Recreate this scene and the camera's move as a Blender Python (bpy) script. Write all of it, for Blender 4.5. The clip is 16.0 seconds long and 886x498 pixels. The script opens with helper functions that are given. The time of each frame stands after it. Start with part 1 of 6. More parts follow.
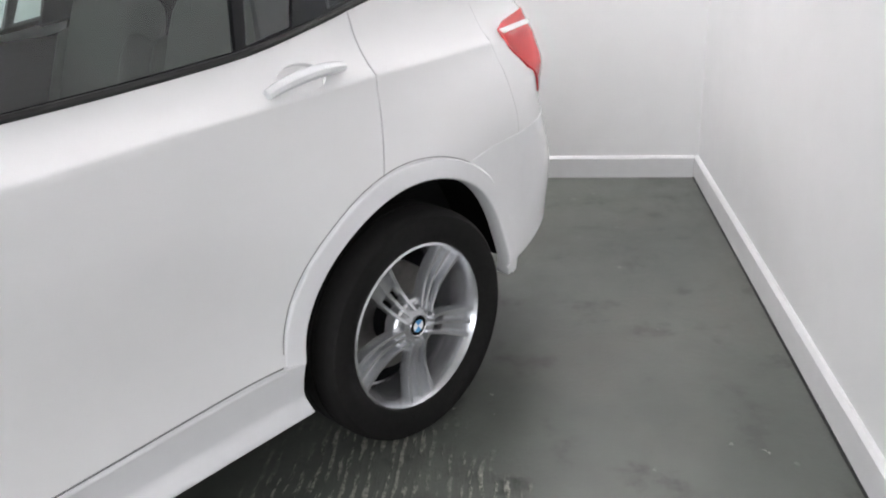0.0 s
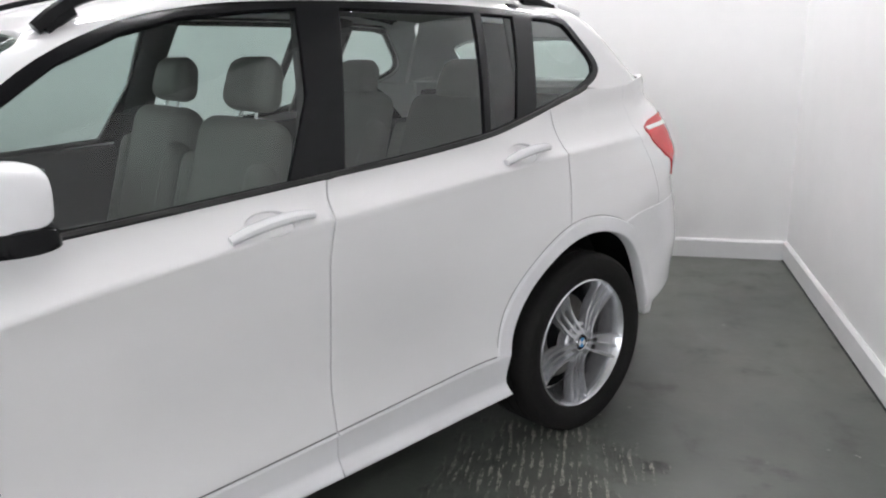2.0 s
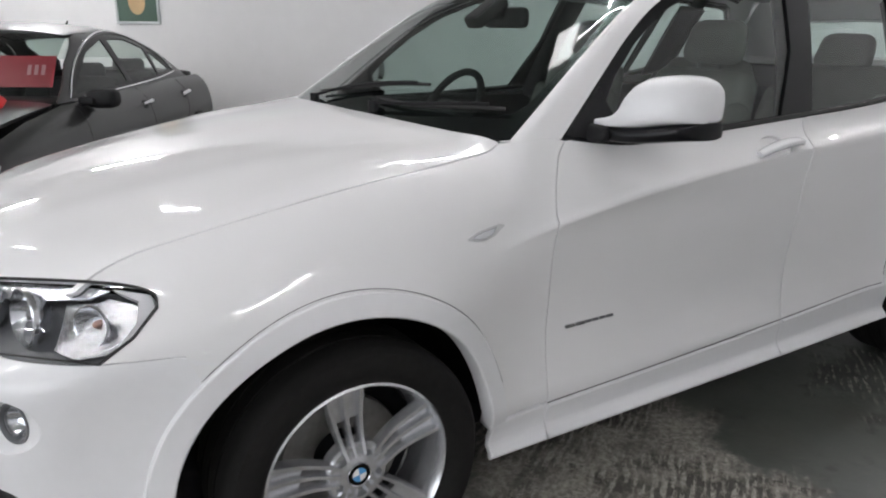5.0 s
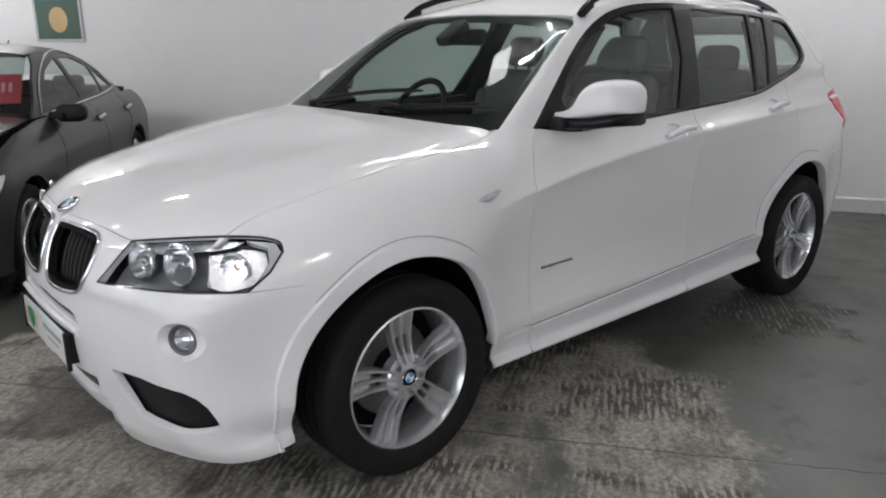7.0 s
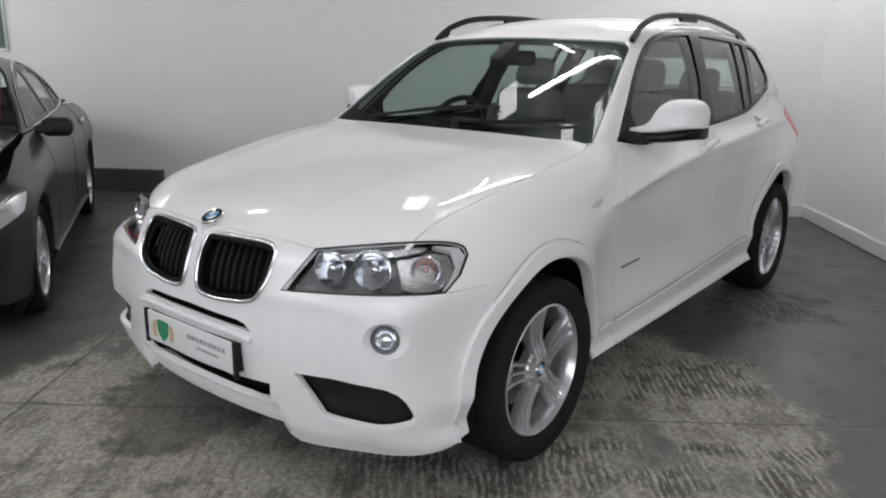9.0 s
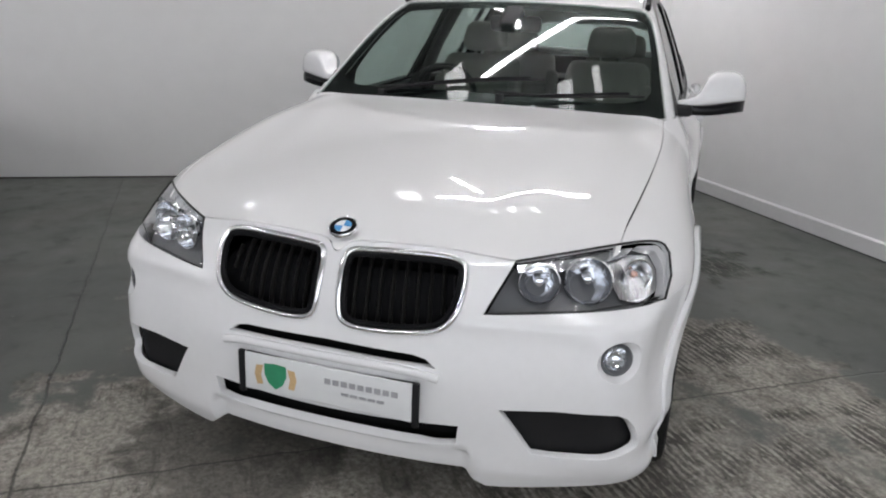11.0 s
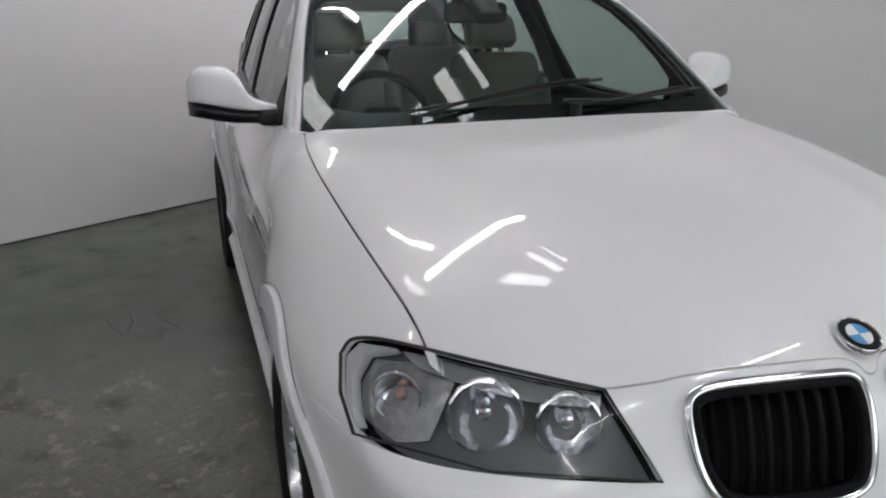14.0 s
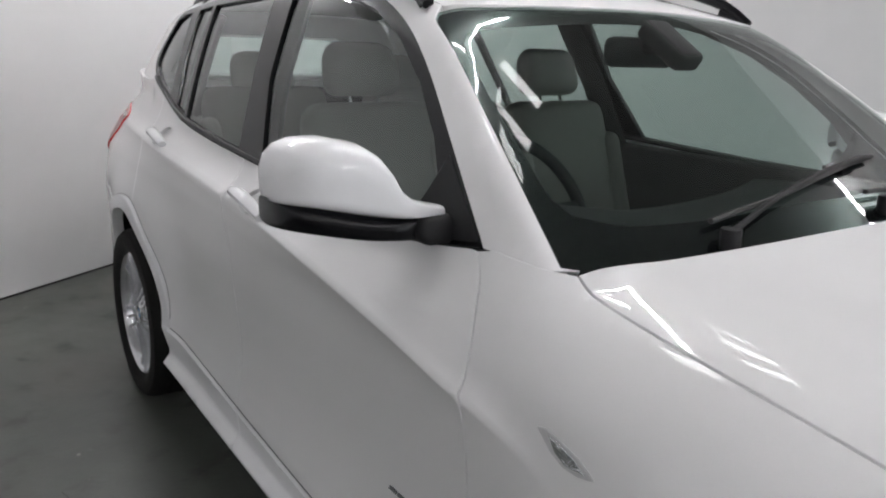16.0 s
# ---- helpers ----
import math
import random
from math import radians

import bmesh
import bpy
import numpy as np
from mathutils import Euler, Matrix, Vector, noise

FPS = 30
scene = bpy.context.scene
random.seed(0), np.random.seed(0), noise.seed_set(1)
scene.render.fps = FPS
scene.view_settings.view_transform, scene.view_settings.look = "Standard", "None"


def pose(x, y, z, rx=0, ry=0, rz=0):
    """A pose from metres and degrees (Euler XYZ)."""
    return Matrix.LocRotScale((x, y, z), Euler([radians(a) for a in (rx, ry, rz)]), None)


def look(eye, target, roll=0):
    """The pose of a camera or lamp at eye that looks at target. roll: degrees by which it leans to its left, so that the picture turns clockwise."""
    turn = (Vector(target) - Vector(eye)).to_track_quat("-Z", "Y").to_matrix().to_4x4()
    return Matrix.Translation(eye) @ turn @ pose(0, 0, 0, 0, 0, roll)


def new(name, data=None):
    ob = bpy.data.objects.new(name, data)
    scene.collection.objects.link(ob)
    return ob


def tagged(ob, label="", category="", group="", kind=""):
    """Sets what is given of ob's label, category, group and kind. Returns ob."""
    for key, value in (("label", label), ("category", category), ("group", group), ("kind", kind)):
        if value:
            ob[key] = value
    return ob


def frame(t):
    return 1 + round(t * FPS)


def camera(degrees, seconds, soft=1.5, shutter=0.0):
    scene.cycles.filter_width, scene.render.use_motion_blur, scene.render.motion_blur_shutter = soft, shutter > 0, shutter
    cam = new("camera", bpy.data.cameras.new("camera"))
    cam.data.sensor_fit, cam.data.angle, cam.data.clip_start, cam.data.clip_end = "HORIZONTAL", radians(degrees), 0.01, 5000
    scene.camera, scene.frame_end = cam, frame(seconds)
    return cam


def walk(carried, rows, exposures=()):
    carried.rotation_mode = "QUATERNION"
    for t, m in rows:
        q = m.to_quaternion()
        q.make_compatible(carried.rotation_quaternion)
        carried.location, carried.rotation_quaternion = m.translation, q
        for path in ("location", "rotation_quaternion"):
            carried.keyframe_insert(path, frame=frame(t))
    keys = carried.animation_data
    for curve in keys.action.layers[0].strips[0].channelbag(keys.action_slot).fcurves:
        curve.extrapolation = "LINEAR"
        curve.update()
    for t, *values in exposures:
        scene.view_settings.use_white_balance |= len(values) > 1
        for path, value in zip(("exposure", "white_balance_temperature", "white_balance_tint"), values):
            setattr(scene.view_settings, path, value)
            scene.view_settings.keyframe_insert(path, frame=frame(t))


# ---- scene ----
from mathutils.geometry import delaunay_2d_cdt

cam = camera(61.1, 16.0, soft=2.0)
METRES, EYE, TILT, LEAN, TURN = 8.0, 1.5, 0.0, 0.0, 0.0
PATH = [
    (0, (-0.106, 2.292, 1.405), (-1.412, 1.0, 0.616), -4.1),
    (0.5, (0.109, 2.338, 1.422), (-1.181, 0.984, 0.713), -4.0),
    (1, (0.319, 2.359, 1.465), (-0.97, 0.981, 0.803), -3.7),
    (1.5, (0.504, 2.466, 1.465), (-0.767, 1.045, 0.863), -2.8),
    (2, (0.726, 2.55, 1.495), (-0.536, 1.098, 0.948), -2.3),
    (2.5, (0.99, 2.538, 1.488), (-0.318, 1.11, 0.99), -1.5),
    (3, (1.241, 2.524, 1.487), (-0.114, 1.13, 1.016), -1.6),
    (3.5, (1.482, 2.504, 1.473), (0.163, 1.078, 0.997), -0.5),
    (4, (1.732, 2.434, 1.475), (0.512, 0.942, 0.942), 0.4),
    (4.5, (1.942, 2.361, 1.457), (0.796, 0.82, 0.898), -0.8),
    (5, (2.106, 2.375, 1.426), (1.083, 0.754, 0.855), 0.4),
    (7.5, (3.109, 2.75, 1.473), (1.767, 1.361, 0.952), -0.2),
    (8, (3.383, 2.661, 1.478), (1.967, 1.334, 0.992), 0.2),
    (8.5, (3.528, 2.469, 1.457), (2.048, 1.213, 0.974), 1.0),
    (9, (3.652, 2.197, 1.478), (2.139, 0.992, 0.971), 0.9),
    (9.5, (3.858, 1.895, 1.482), (2.267, 0.798, 0.966), 2.4),
    (12, (3.961, 0.139, 1.483), (2.073, -0.029, 0.846), 1.2),
    (12.5, (3.833, -0.218, 1.482), (1.935, -0.151, 0.856), 0.9),
    (13, (3.569, -0.523, 1.501), (1.686, -0.237, 0.891), -0.3),
    (13.5, (3.345, -0.839, 1.484), (1.482, -0.388, 0.911), 0.0),
    (14, (3.071, -1.080, 1.462), (1.270, -0.455, 0.857), -0.1),
    (14.5, (2.734, -1.265, 1.472), (1.005, -0.468, 0.858), 0.7),
    (15, (2.396, -1.437, 1.472), (0.715, -0.525, 0.889), 0.4),
    (15.5, (2.032, -1.487, 1.451), (0.408, -0.460, 0.899), 0.7),
    (16, (1.679, -1.555, 1.459), (0.107, -0.437, 0.932), 2.1),
]
walk(cam, [(t, look(eye, target, roll)) for t, eye, target, roll in PATH],
     exposures=[(0, 0.80), (1.5, 0.68), (2.5, 0.45), (3.5, 0.32), (4.5, 0.24), (5, 0.0), (7.5, -0.18), (9, -0.15), (12.5, -0.08), (13.5, -0.25), (15, -0.36), (16, 0.05)])

# ---------------------------------------------------------------- light
world = bpy.data.worlds.new("world")
scene.world = world
world.use_nodes = True
world.node_tree.nodes["Background"].inputs[0].default_value = (0.75, 0.8, 0.9, 1)
world.node_tree.nodes["Background"].inputs[1].default_value = 0.05
TUBE_POWER = 90.0
CEILING = 3.1
# watts of the fill lamp added in the unseen window
FILL_POWER = 170.0

# ---------------------------------------------------------------- materials


def material(name, colour, rough=0.5, metal=0.0, coat=0.0, spread=0.06, grain=40.0, bump=0.0, bump_scale=200.0,
             sheen=0.0, alpha_spread=3.0, rough_spread=0.0, spec=0.5):
    """A Principled material with two scales of colour variation and a fine relief."""
    m = bpy.data.materials.new(name)
    m.use_nodes = True
    nt = m.node_tree
    b = nt.nodes["Principled BSDF"]
    b.inputs["Roughness"].default_value = rough
    b.inputs["Metallic"].default_value = metal
    b.inputs["Coat Weight"].default_value = coat
    b.inputs["Coat Roughness"].default_value = 0.03
    b.inputs["Sheen Weight"].default_value = sheen
    b.inputs["Specular IOR Level"].default_value = spec
    tc = nt.nodes.new("ShaderNodeTexCoord")
    if spread:
        n1 = nt.nodes.new("ShaderNodeTexNoise")
        n1.inputs["Scale"].default_value = grain
        n1.inputs["Detail"].default_value = 6
        n2 = nt.nodes.new("ShaderNodeTexNoise")
        n2.inputs["Scale"].default_value = alpha_spread
        n2.inputs["Detail"].default_value = 4
        for n in (n1, n2):
            nt.links.new(tc.outputs["Object"], n.inputs["Vector"])
        add = nt.nodes.new("ShaderNodeMath")
        add.operation = "ADD"
        nt.links.new(n1.outputs["Fac"], add.inputs[0])
        nt.links.new(n2.outputs["Fac"], add.inputs[1])
        ramp = nt.nodes.new("ShaderNodeMapRange")
        ramp.inputs["From Min"].default_value, ramp.inputs["From Max"].default_value = 0.7, 1.3
        ramp.inputs["To Min"].default_value, ramp.inputs["To Max"].default_value = 1 - spread, 1 + spread
        nt.links.new(add.outputs[0], ramp.inputs["Value"])
        mul = nt.nodes.new("ShaderNodeVectorMath")
        mul.operation = "SCALE"
        mul.inputs[0].default_value = colour
        nt.links.new(ramp.outputs[0], mul.inputs["Scale"])
        nt.links.new(mul.outputs[0], b.inputs["Base Color"])
        if rough_spread:
            rr = nt.nodes.new("ShaderNodeMapRange")
            rr.inputs["From Min"].default_value, rr.inputs["From Max"].default_value = 0.35, 0.65
            rr.inputs["To Min"].default_value, rr.inputs["To Max"].default_value = rough - rough_spread, rough + rough_spread
            nt.links.new(n2.outputs["Fac"], rr.inputs["Value"])
            nt.links.new(rr.outputs[0], b.inputs["Roughness"])
    else:
        b.inputs["Base Color"].default_value = (*colour, 1)
    if bump:
        n3 = nt.nodes.new("ShaderNodeTexNoise")
        n3.inputs["Scale"].default_value = bump_scale
        n3.inputs["Detail"].default_value = 3
        nt.links.new(tc.outputs["Object"], n3.inputs["Vector"])
        bp = nt.nodes.new("ShaderNodeBump")
        bp.inputs["Strength"].default_value = bump
        bp.inputs["Distance"].default_value = 0.002
        nt.links.new(n3.outputs["Fac"], bp.inputs["Height"])
        nt.links.new(bp.outputs[0], b.inputs["Normal"])
    return m


def glass(name, tint, rough=0.0, ior=1.45):
    m = bpy.data.materials.new(name)
    m.use_nodes = True
    nt = m.node_tree
    nt.nodes.remove(nt.nodes["Principled BSDF"])
    out = nt.nodes["Material Output"]
    tr = nt.nodes.new("ShaderNodeBsdfTransparent")
    tr.inputs[0].default_value = (*tint, 1)
    gl = nt.nodes.new("ShaderNodeBsdfGlossy")
    gl.inputs["Roughness"].default_value = rough
    # gloss of a thin pane: the same from both of its sides
    lw = nt.nodes.new("ShaderNodeLayerWeight")
    lw.inputs[0].default_value = 0.5
    pw = nt.nodes.new("ShaderNodeMath")
    pw.operation = "POWER"
    pw.inputs[1].default_value = 5.0
    nt.links.new(lw.outputs["Facing"], pw.inputs[0])
    base = ((ior - 1) / (ior + 1)) ** 2
    fr = nt.nodes.new("ShaderNodeMath")
    fr.operation = "MULTIPLY_ADD"
    fr.inputs[1].default_value, fr.inputs[2].default_value = 1 - base, base
    nt.links.new(pw.outputs[0], fr.inputs[0])
    mix = nt.nodes.new("ShaderNodeMixShader")
    nt.links.new(fr.outputs[0], mix.inputs[0])
    nt.links.new(tr.outputs[0], mix.inputs[1])
    nt.links.new(gl.outputs[0], mix.inputs[2])
    nt.links.new(mix.outputs[0], out.inputs[0])
    return m


def glow(name, colour, strength):
    m = bpy.data.materials.new(name)
    m.use_nodes = True
    b = m.node_tree.nodes["Principled BSDF"]
    b.inputs["Base Color"].default_value = (0.8, 0.8, 0.8, 1)
    b.inputs["Emission Color"].default_value = (*colour, 1)
    b.inputs["Emission Strength"].default_value = strength
    return m


WHITE = material("white_car_paint", (0.79, 0.785, 0.79), 0.62, coat=1.0, spread=0.012, grain=400, bump=0.0, spec=0.3)
WHITE_PLASTIC = material("white_trim_paint", (0.785, 0.785, 0.80), 0.62, coat=0.9, spread=0.015)
BLACK_GLOSS = material("gloss_black_trim", (0.005, 0.005, 0.006), 0.25, coat=0.05, spread=0.1, spec=0.22)
BLACK = material("black_plastic", (0.010, 0.010, 0.011), 0.6, spec=0.25, spread=0.15, bump=0.25, bump_scale=900)
CAVITY = material("dark_underbody", (0.006, 0.006, 0.007), 0.9, spec=0.15, spread=0.25, grain=25)
RUBBER = material("tyre_rubber", (0.010, 0.0095, 0.009), 0.8, spec=0.22, spread=0.22, grain=60, bump=0.3, bump_scale=500)
SEAL = material("black_rubber_seal", (0.012, 0.012, 0.012), 0.6, spread=0.1)
CHROME = material("chrome", (0.83, 0.83, 0.85), 0.09, metal=1.0, spread=0.03)
ALLOY = material("silver_alloy", (0.66, 0.665, 0.69), 0.24, metal=0.75, coat=0.3, spread=0.05, grain=120)
STEEL = material("brake_steel", (0.22, 0.21, 0.20), 0.45, metal=0.9, spread=0.2)
LAMP_DARK = material("lamp_bezel", (0.115, 0.118, 0.125), 0.34, spread=0.08)
REFLECTOR = material("lamp_reflector", (0.80, 0.81, 0.84), 0.14, metal=1.0, spread=0.03, bump=0.7, bump_scale=60)
TURN_REFLECTOR = material("silver_turn_reflector", (0.46, 0.455, 0.465), 0.24, metal=1.0, spread=0.20, grain=60, bump=1.0, bump_scale=110)
AMBER = material("amber_bulb", (0.44, 0.26, 0.21), 0.25, spread=0.05)
LAMP_PALE = material("pale_lamp_surround", (0.52, 0.52, 0.53), 0.3, spread=0.04)
SLAT = material("dark_grille_slat", (0.011, 0.0105, 0.010), 0.42, spread=0.1, spec=0.35)
SEAM = material("grey_panel_seam", (0.16, 0.16, 0.165), 0.7, spread=0.05)
TAIL_RED = material("red_lamp_lens", (0.52, 0.02, 0.022), 0.2, coat=0.3, spread=0.08)
TAIL_CLEAR = material("pale_lamp_lens", (0.80, 0.72, 0.70), 0.15, coat=0.8, spread=0.05)
LEATHER = material("grey_beige_leather", (0.145, 0.141, 0.128), 0.55, spread=0.08, bump=0.4, bump_scale=350)
INTERIOR_DARK = material("dark_interior_plastic", (0.014, 0.0145, 0.015), 0.65, spec=0.3, spread=0.12, bump=0.3, bump_scale=600)
HEADLINER = material("pale_headliner", (0.20, 0.20, 0.19), 0.9, spread=0.05, bump=0.3, bump_scale=500)
MIRROR = material("mirror_glass", (0.85, 0.87, 0.88), 0.02, metal=1.0, spread=0.0)
GLASS_SIDE = glass("tinted_side_glass", (0.70, 0.79, 0.76), ior=1.86)
GLASS_CLEAR = glass("green_tint_glass", (0.80, 0.87, 0.83), ior=1.5)
GLASS_FRONT = glass("windscreen_glass", (0.60, 0.69, 0.66), ior=1.62)
LENS = glass("clear_lamp_lens", (0.93, 0.94, 0.95), ior=1.4)
BLUE = material("enamel_blue", (0.10, 0.32, 0.62), 0.2, coat=0.8, spread=0.03)
ENAMEL_WHITE = material("enamel_white", (0.82, 0.83, 0.84), 0.2, coat=0.8, spread=0.02)
PLATE_WHITE = material("plate_white", (0.70, 0.71, 0.72), 0.35, coat=0.4, spread=0.02)
INK = material("grey_print", (0.33, 0.33, 0.35), 0.5, spread=0.05)
SHIELD = material("green_print", (0.03, 0.24, 0.12), 0.4, spread=0.1)
TAN = material("tan_print", (0.55, 0.38, 0.20), 0.45, spread=0.15, grain=200)
DARK_PAINT = material("dark_grey_car_paint", (0.014, 0.014, 0.0145), 0.38, metal=0.1, coat=0.5, spread=0.06)
PINK_PRINT = material("faded_pink_print", (0.55, 0.28, 0.30), 0.5, spread=0.08)
RED_CARD = material("dark_red_card", (0.34, 0.025, 0.04), 0.45, spread=0.06)
RED_BOARD = material("red_sign", (0.62, 0.04, 0.045), 0.4, spread=0.05)
POSTER_GREEN = material("poster_green", (0.075, 0.125, 0.095), 0.4, spread=0.1)
POSTER_FRAME = material("silver_poster_frame", (0.55, 0.58, 0.58), 0.35, metal=0.4, spread=0.04)
UPSTAND = material("dark_green_upstand_paint", (0.060, 0.066, 0.060), 0.5, spread=0.15, grain=12, bump=0.3, bump_scale=60)
SKIRT = material("white_skirting_paint", (0.72, 0.715, 0.72), 0.45, spread=0.03, grain=20, bump=0.15, bump_scale=80)
WALL = material("white_wall_paint", (0.79, 0.785, 0.785), 0.6, spread=0.02, grain=6, bump=0.5, bump_scale=9, alpha_spread=0.9)
CEIL = material("grey_ceiling_paint", (0.40, 0.40, 0.39), 0.8, spread=0.04, grain=8)
TUBE = glow("fluorescent_tube", (1.0, 0.988, 1.015), TUBE_POWER)
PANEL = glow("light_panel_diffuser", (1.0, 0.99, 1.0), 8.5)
BATTEN = material("white_batten_metal", (0.7, 0.7, 0.7), 0.4, spread=0.03)


def floor_material():
    """Worn grey-green floor paint over tamped concrete with ribs, stains and a few bare patches."""
    m = bpy.data.materials.new("worn_painted_concrete")
    m.use_nodes = True
    nt = m.node_tree
    L = nt.links.new
    b = nt.nodes["Principled BSDF"]
    tc = nt.nodes.new("ShaderNodeTexCoord")

    def node(kind, **values):
        n = nt.nodes.new(kind)
        for k, v in values.items():
            n.inputs[k].default_value = v
        return n

    def math_node(op, a, c, clamp=False):
        n = nt.nodes.new("ShaderNodeMath")
        n.operation, n.use_clamp = op, clamp
        for i, s in enumerate((a, c)):
            if isinstance(s, (int, float)):
                n.inputs[i].default_value = s
            else:
                L(s, n.inputs[i])
        return n.outputs[0]

    def step(value, lo, hi):
        n = nt.nodes.new("ShaderNodeMapRange")
        n.interpolation_type = "SMOOTHSTEP"
        n.inputs["From Min"].default_value, n.inputs["From Max"].default_value = lo, hi
        L(value, n.inputs["Value"])
        return n.outputs[0]

    rot = node("ShaderNodeMapping", Rotation=(0, 0, radians(-36.9)))
    L(tc.outputs["Object"], rot.inputs["Vector"])
    sep = nt.nodes.new("ShaderNodeSeparateXYZ")
    L(rot.outputs[0], sep.inputs[0])
    u, v = sep.outputs[0], sep.outputs[1]

    def noise_tex(scale, detail=5, rough=0.6, stretch=None):
        n = node("ShaderNodeTexNoise", Scale=scale, Detail=detail, Roughness=rough)
        if stretch:
            mp = node("ShaderNodeMapping", Scale=stretch)
            L(rot.outputs[0], mp.inputs["Vector"])
            L(mp.outputs[0], n.inputs["Vector"])
        else:
            L(rot.outputs[0], n.inputs["Vector"])
        return n.outputs["Fac"]

    big = noise_tex(0.9, 4)
    mid = noise_tex(4.5, 6)
    fine = noise_tex(45, 6, 0.7)
    wobble = noise_tex(1.6, 3)
    rib_noise = noise_tex(11.0, 5, 0.7, (1.0, 4.0, 1.0))
    # where the paint is worn off: in front of the big car, beside its sill, by its rear wheel, and chipped on its other side
    def patch(u0, v0, ru, rv, rag=1.1, lo=0.0, hi=0.3):
        du = math_node("DIVIDE", math_node("SUBTRACT", u, u0), ru)
        dv = math_node("DIVIDE", math_node("SUBTRACT", v, v0), rv)
        d = math_node("SQRT", math_node("ADD", math_node("MULTIPLY", du, du), math_node("MULTIPLY", dv, dv)), 0.0)
        return step(math_node("ADD", math_node("SUBTRACT", 1.0, d), math_node("MULTIPLY", math_node("SUBTRACT", mid, 0.5), rag)), lo, hi)

    front = math_node("MAXIMUM", patch(2.65, -0.9, 2.1, 1.9), math_node("MAXIMUM", patch(0.75, 0.30, 0.55, 0.62), math_node("MAXIMUM", patch(1.25, 0.68, 0.8, 0.42, 1.6), patch(1.32, -2.05, 0.80, 0.55, 2.0))))
    wheel_patch = patch(-0.25, 1.40, 0.42, 0.45, 2.2, 0.05, 0.5)
    chip_patch = patch(-0.20, -1.40, 1.4, 0.8, 2.2, 0.05, 0.5)
    bare = math_node("MULTIPLY", math_node("MAXIMUM", front, math_node("MULTIPLY", chip_patch, 0.2)), step(math_node("ADD", mid, math_node("MULTIPLY", fine, 0.5)), 0.42, 0.64))
    # ribs of the tamped concrete, broken and wavering
    wv = math_node("ADD", math_node("MULTIPLY", v, 205.0), math_node("MULTIPLY", wobble, 26.0))
    wv = math_node("ADD", wv, math_node("MULTIPLY", rib_noise, 5.0))
    rib = math_node("MULTIPLY", math_node("ADD", math_node("SINE", wv, 0.0), 1.0), 0.5)
    broken = step(noise_tex(16.0, 4, 0.65, (0.55, 2.4, 1.0)), 0.40, 0.58)
    # slab joints
    ju = math_node("ABSOLUTE", math_node("SUBTRACT", math_node("ADD", u, math_node("MULTIPLY", mid, 0.06)), 1.39), 0.0)
    jv = math_node("ABSOLUTE", math_node("SUBTRACT", math_node("ADD", v, math_node("MULTIPLY", mid, 0.06)), -2.26), 0.0)
    joint = math_node("SUBTRACT", 1.0, step(math_node("MINIMUM", ju, jv), 0.002, 0.0075))
    # the ribs show in ragged fields, not beside the joint and hardly at all on the far side of the car
    field = math_node("MULTIPLY", step(noise_tex(2.3, 4, 0.6), 0.41, 0.55), step(math_node("ADD", v, wobble), -0.9, 0.1))
    margin = step(math_node("ADD", ju, math_node("MULTIPLY", mid, 0.1)), 0.20, 0.28)
    rib_zone = math_node("MAXIMUM", math_node("MULTIPLY", front, math_node("MULTIPLY", field, margin)), wheel_patch)
    rib = math_node("MULTIPLY", rib, broken)
    crest = math_node("MULTIPLY", step(rib, 0.40, 0.75), rib_zone)
    def mix(a, c, f):
        n = nt.nodes.new("ShaderNodeMix")
        n.data_type = "RGBA"
        for i, s in ((6, a), (7, c)):
            if isinstance(s, tuple):
                n.inputs[i].default_value = (*s, 1)
            else:
                L(s, n.inputs[i])
        L(f, n.inputs[0])
        return n.outputs[2]

    paint = mix((0.064, 0.070, 0.061), (0.102, 0.108, 0.095), step(big, 0.35, 0.65))
    paint = mix(paint, (0.040, 0.042, 0.037), step(mid, 0.54, 0.72))
    paint = mix(paint, (0.100, 0.094, 0.080), math_node("MULTIPLY", step(noise_tex(1.2, 4, 0.6), 0.48, 0.68), 0.5))
    concrete = mix((0.21, 0.195, 0.172), (0.50, 0.47, 0.415), step(fine, 0.35, 0.7))
    concrete = mix(concrete, (0.060, 0.055, 0.048), math_node("MULTIPLY", step(mid, 0.5, 0.72), 0.8))
    col = mix(paint, concrete, bare)
    trough = math_node("MULTIPLY", math_node("SUBTRACT", 1.0, step(rib, 0.1, 0.45)), math_node("MULTIPLY", front, math_node("MULTIPLY", rib_zone, 0.9)))
    col = mix(col, (0.062, 0.057, 0.049), trough)
    col = mix(col, (0.50, 0.47, 0.42), math_node("MULTIPLY", crest, math_node("MULTIPLY", step(fine, 0.34, 0.62), math_node("ADD", 0.7, math_node("MULTIPLY", wheel_patch, -0.1)))))
    # dark stains soaked into the worn concrete
    stain = math_node("MULTIPLY", front, step(noise_tex(1.7, 5, 0.65), 0.52, 0.66))
    stain = math_node("MAXIMUM", math_node("MULTIPLY", stain, 0.5), math_node("MULTIPLY", patch(1.28, -1.58, 0.50, 0.42, 1.6), 0.6))
    flake = math_node("MULTIPLY", chip_patch, step(noise_tex(8, 6, 0.7), 0.545, 0.63))
    col = mix(col, (0.27, 0.26, 0.235), math_node("MULTIPLY", flake, 0.65))
    mottle = math_node("MULTIPLY", front, step(noise_tex(7.5, 8, 0.75), 0.52, 0.66))
    col = mix(col, (0.42, 0.39, 0.335), math_node("MULTIPLY", mottle, 0.65))
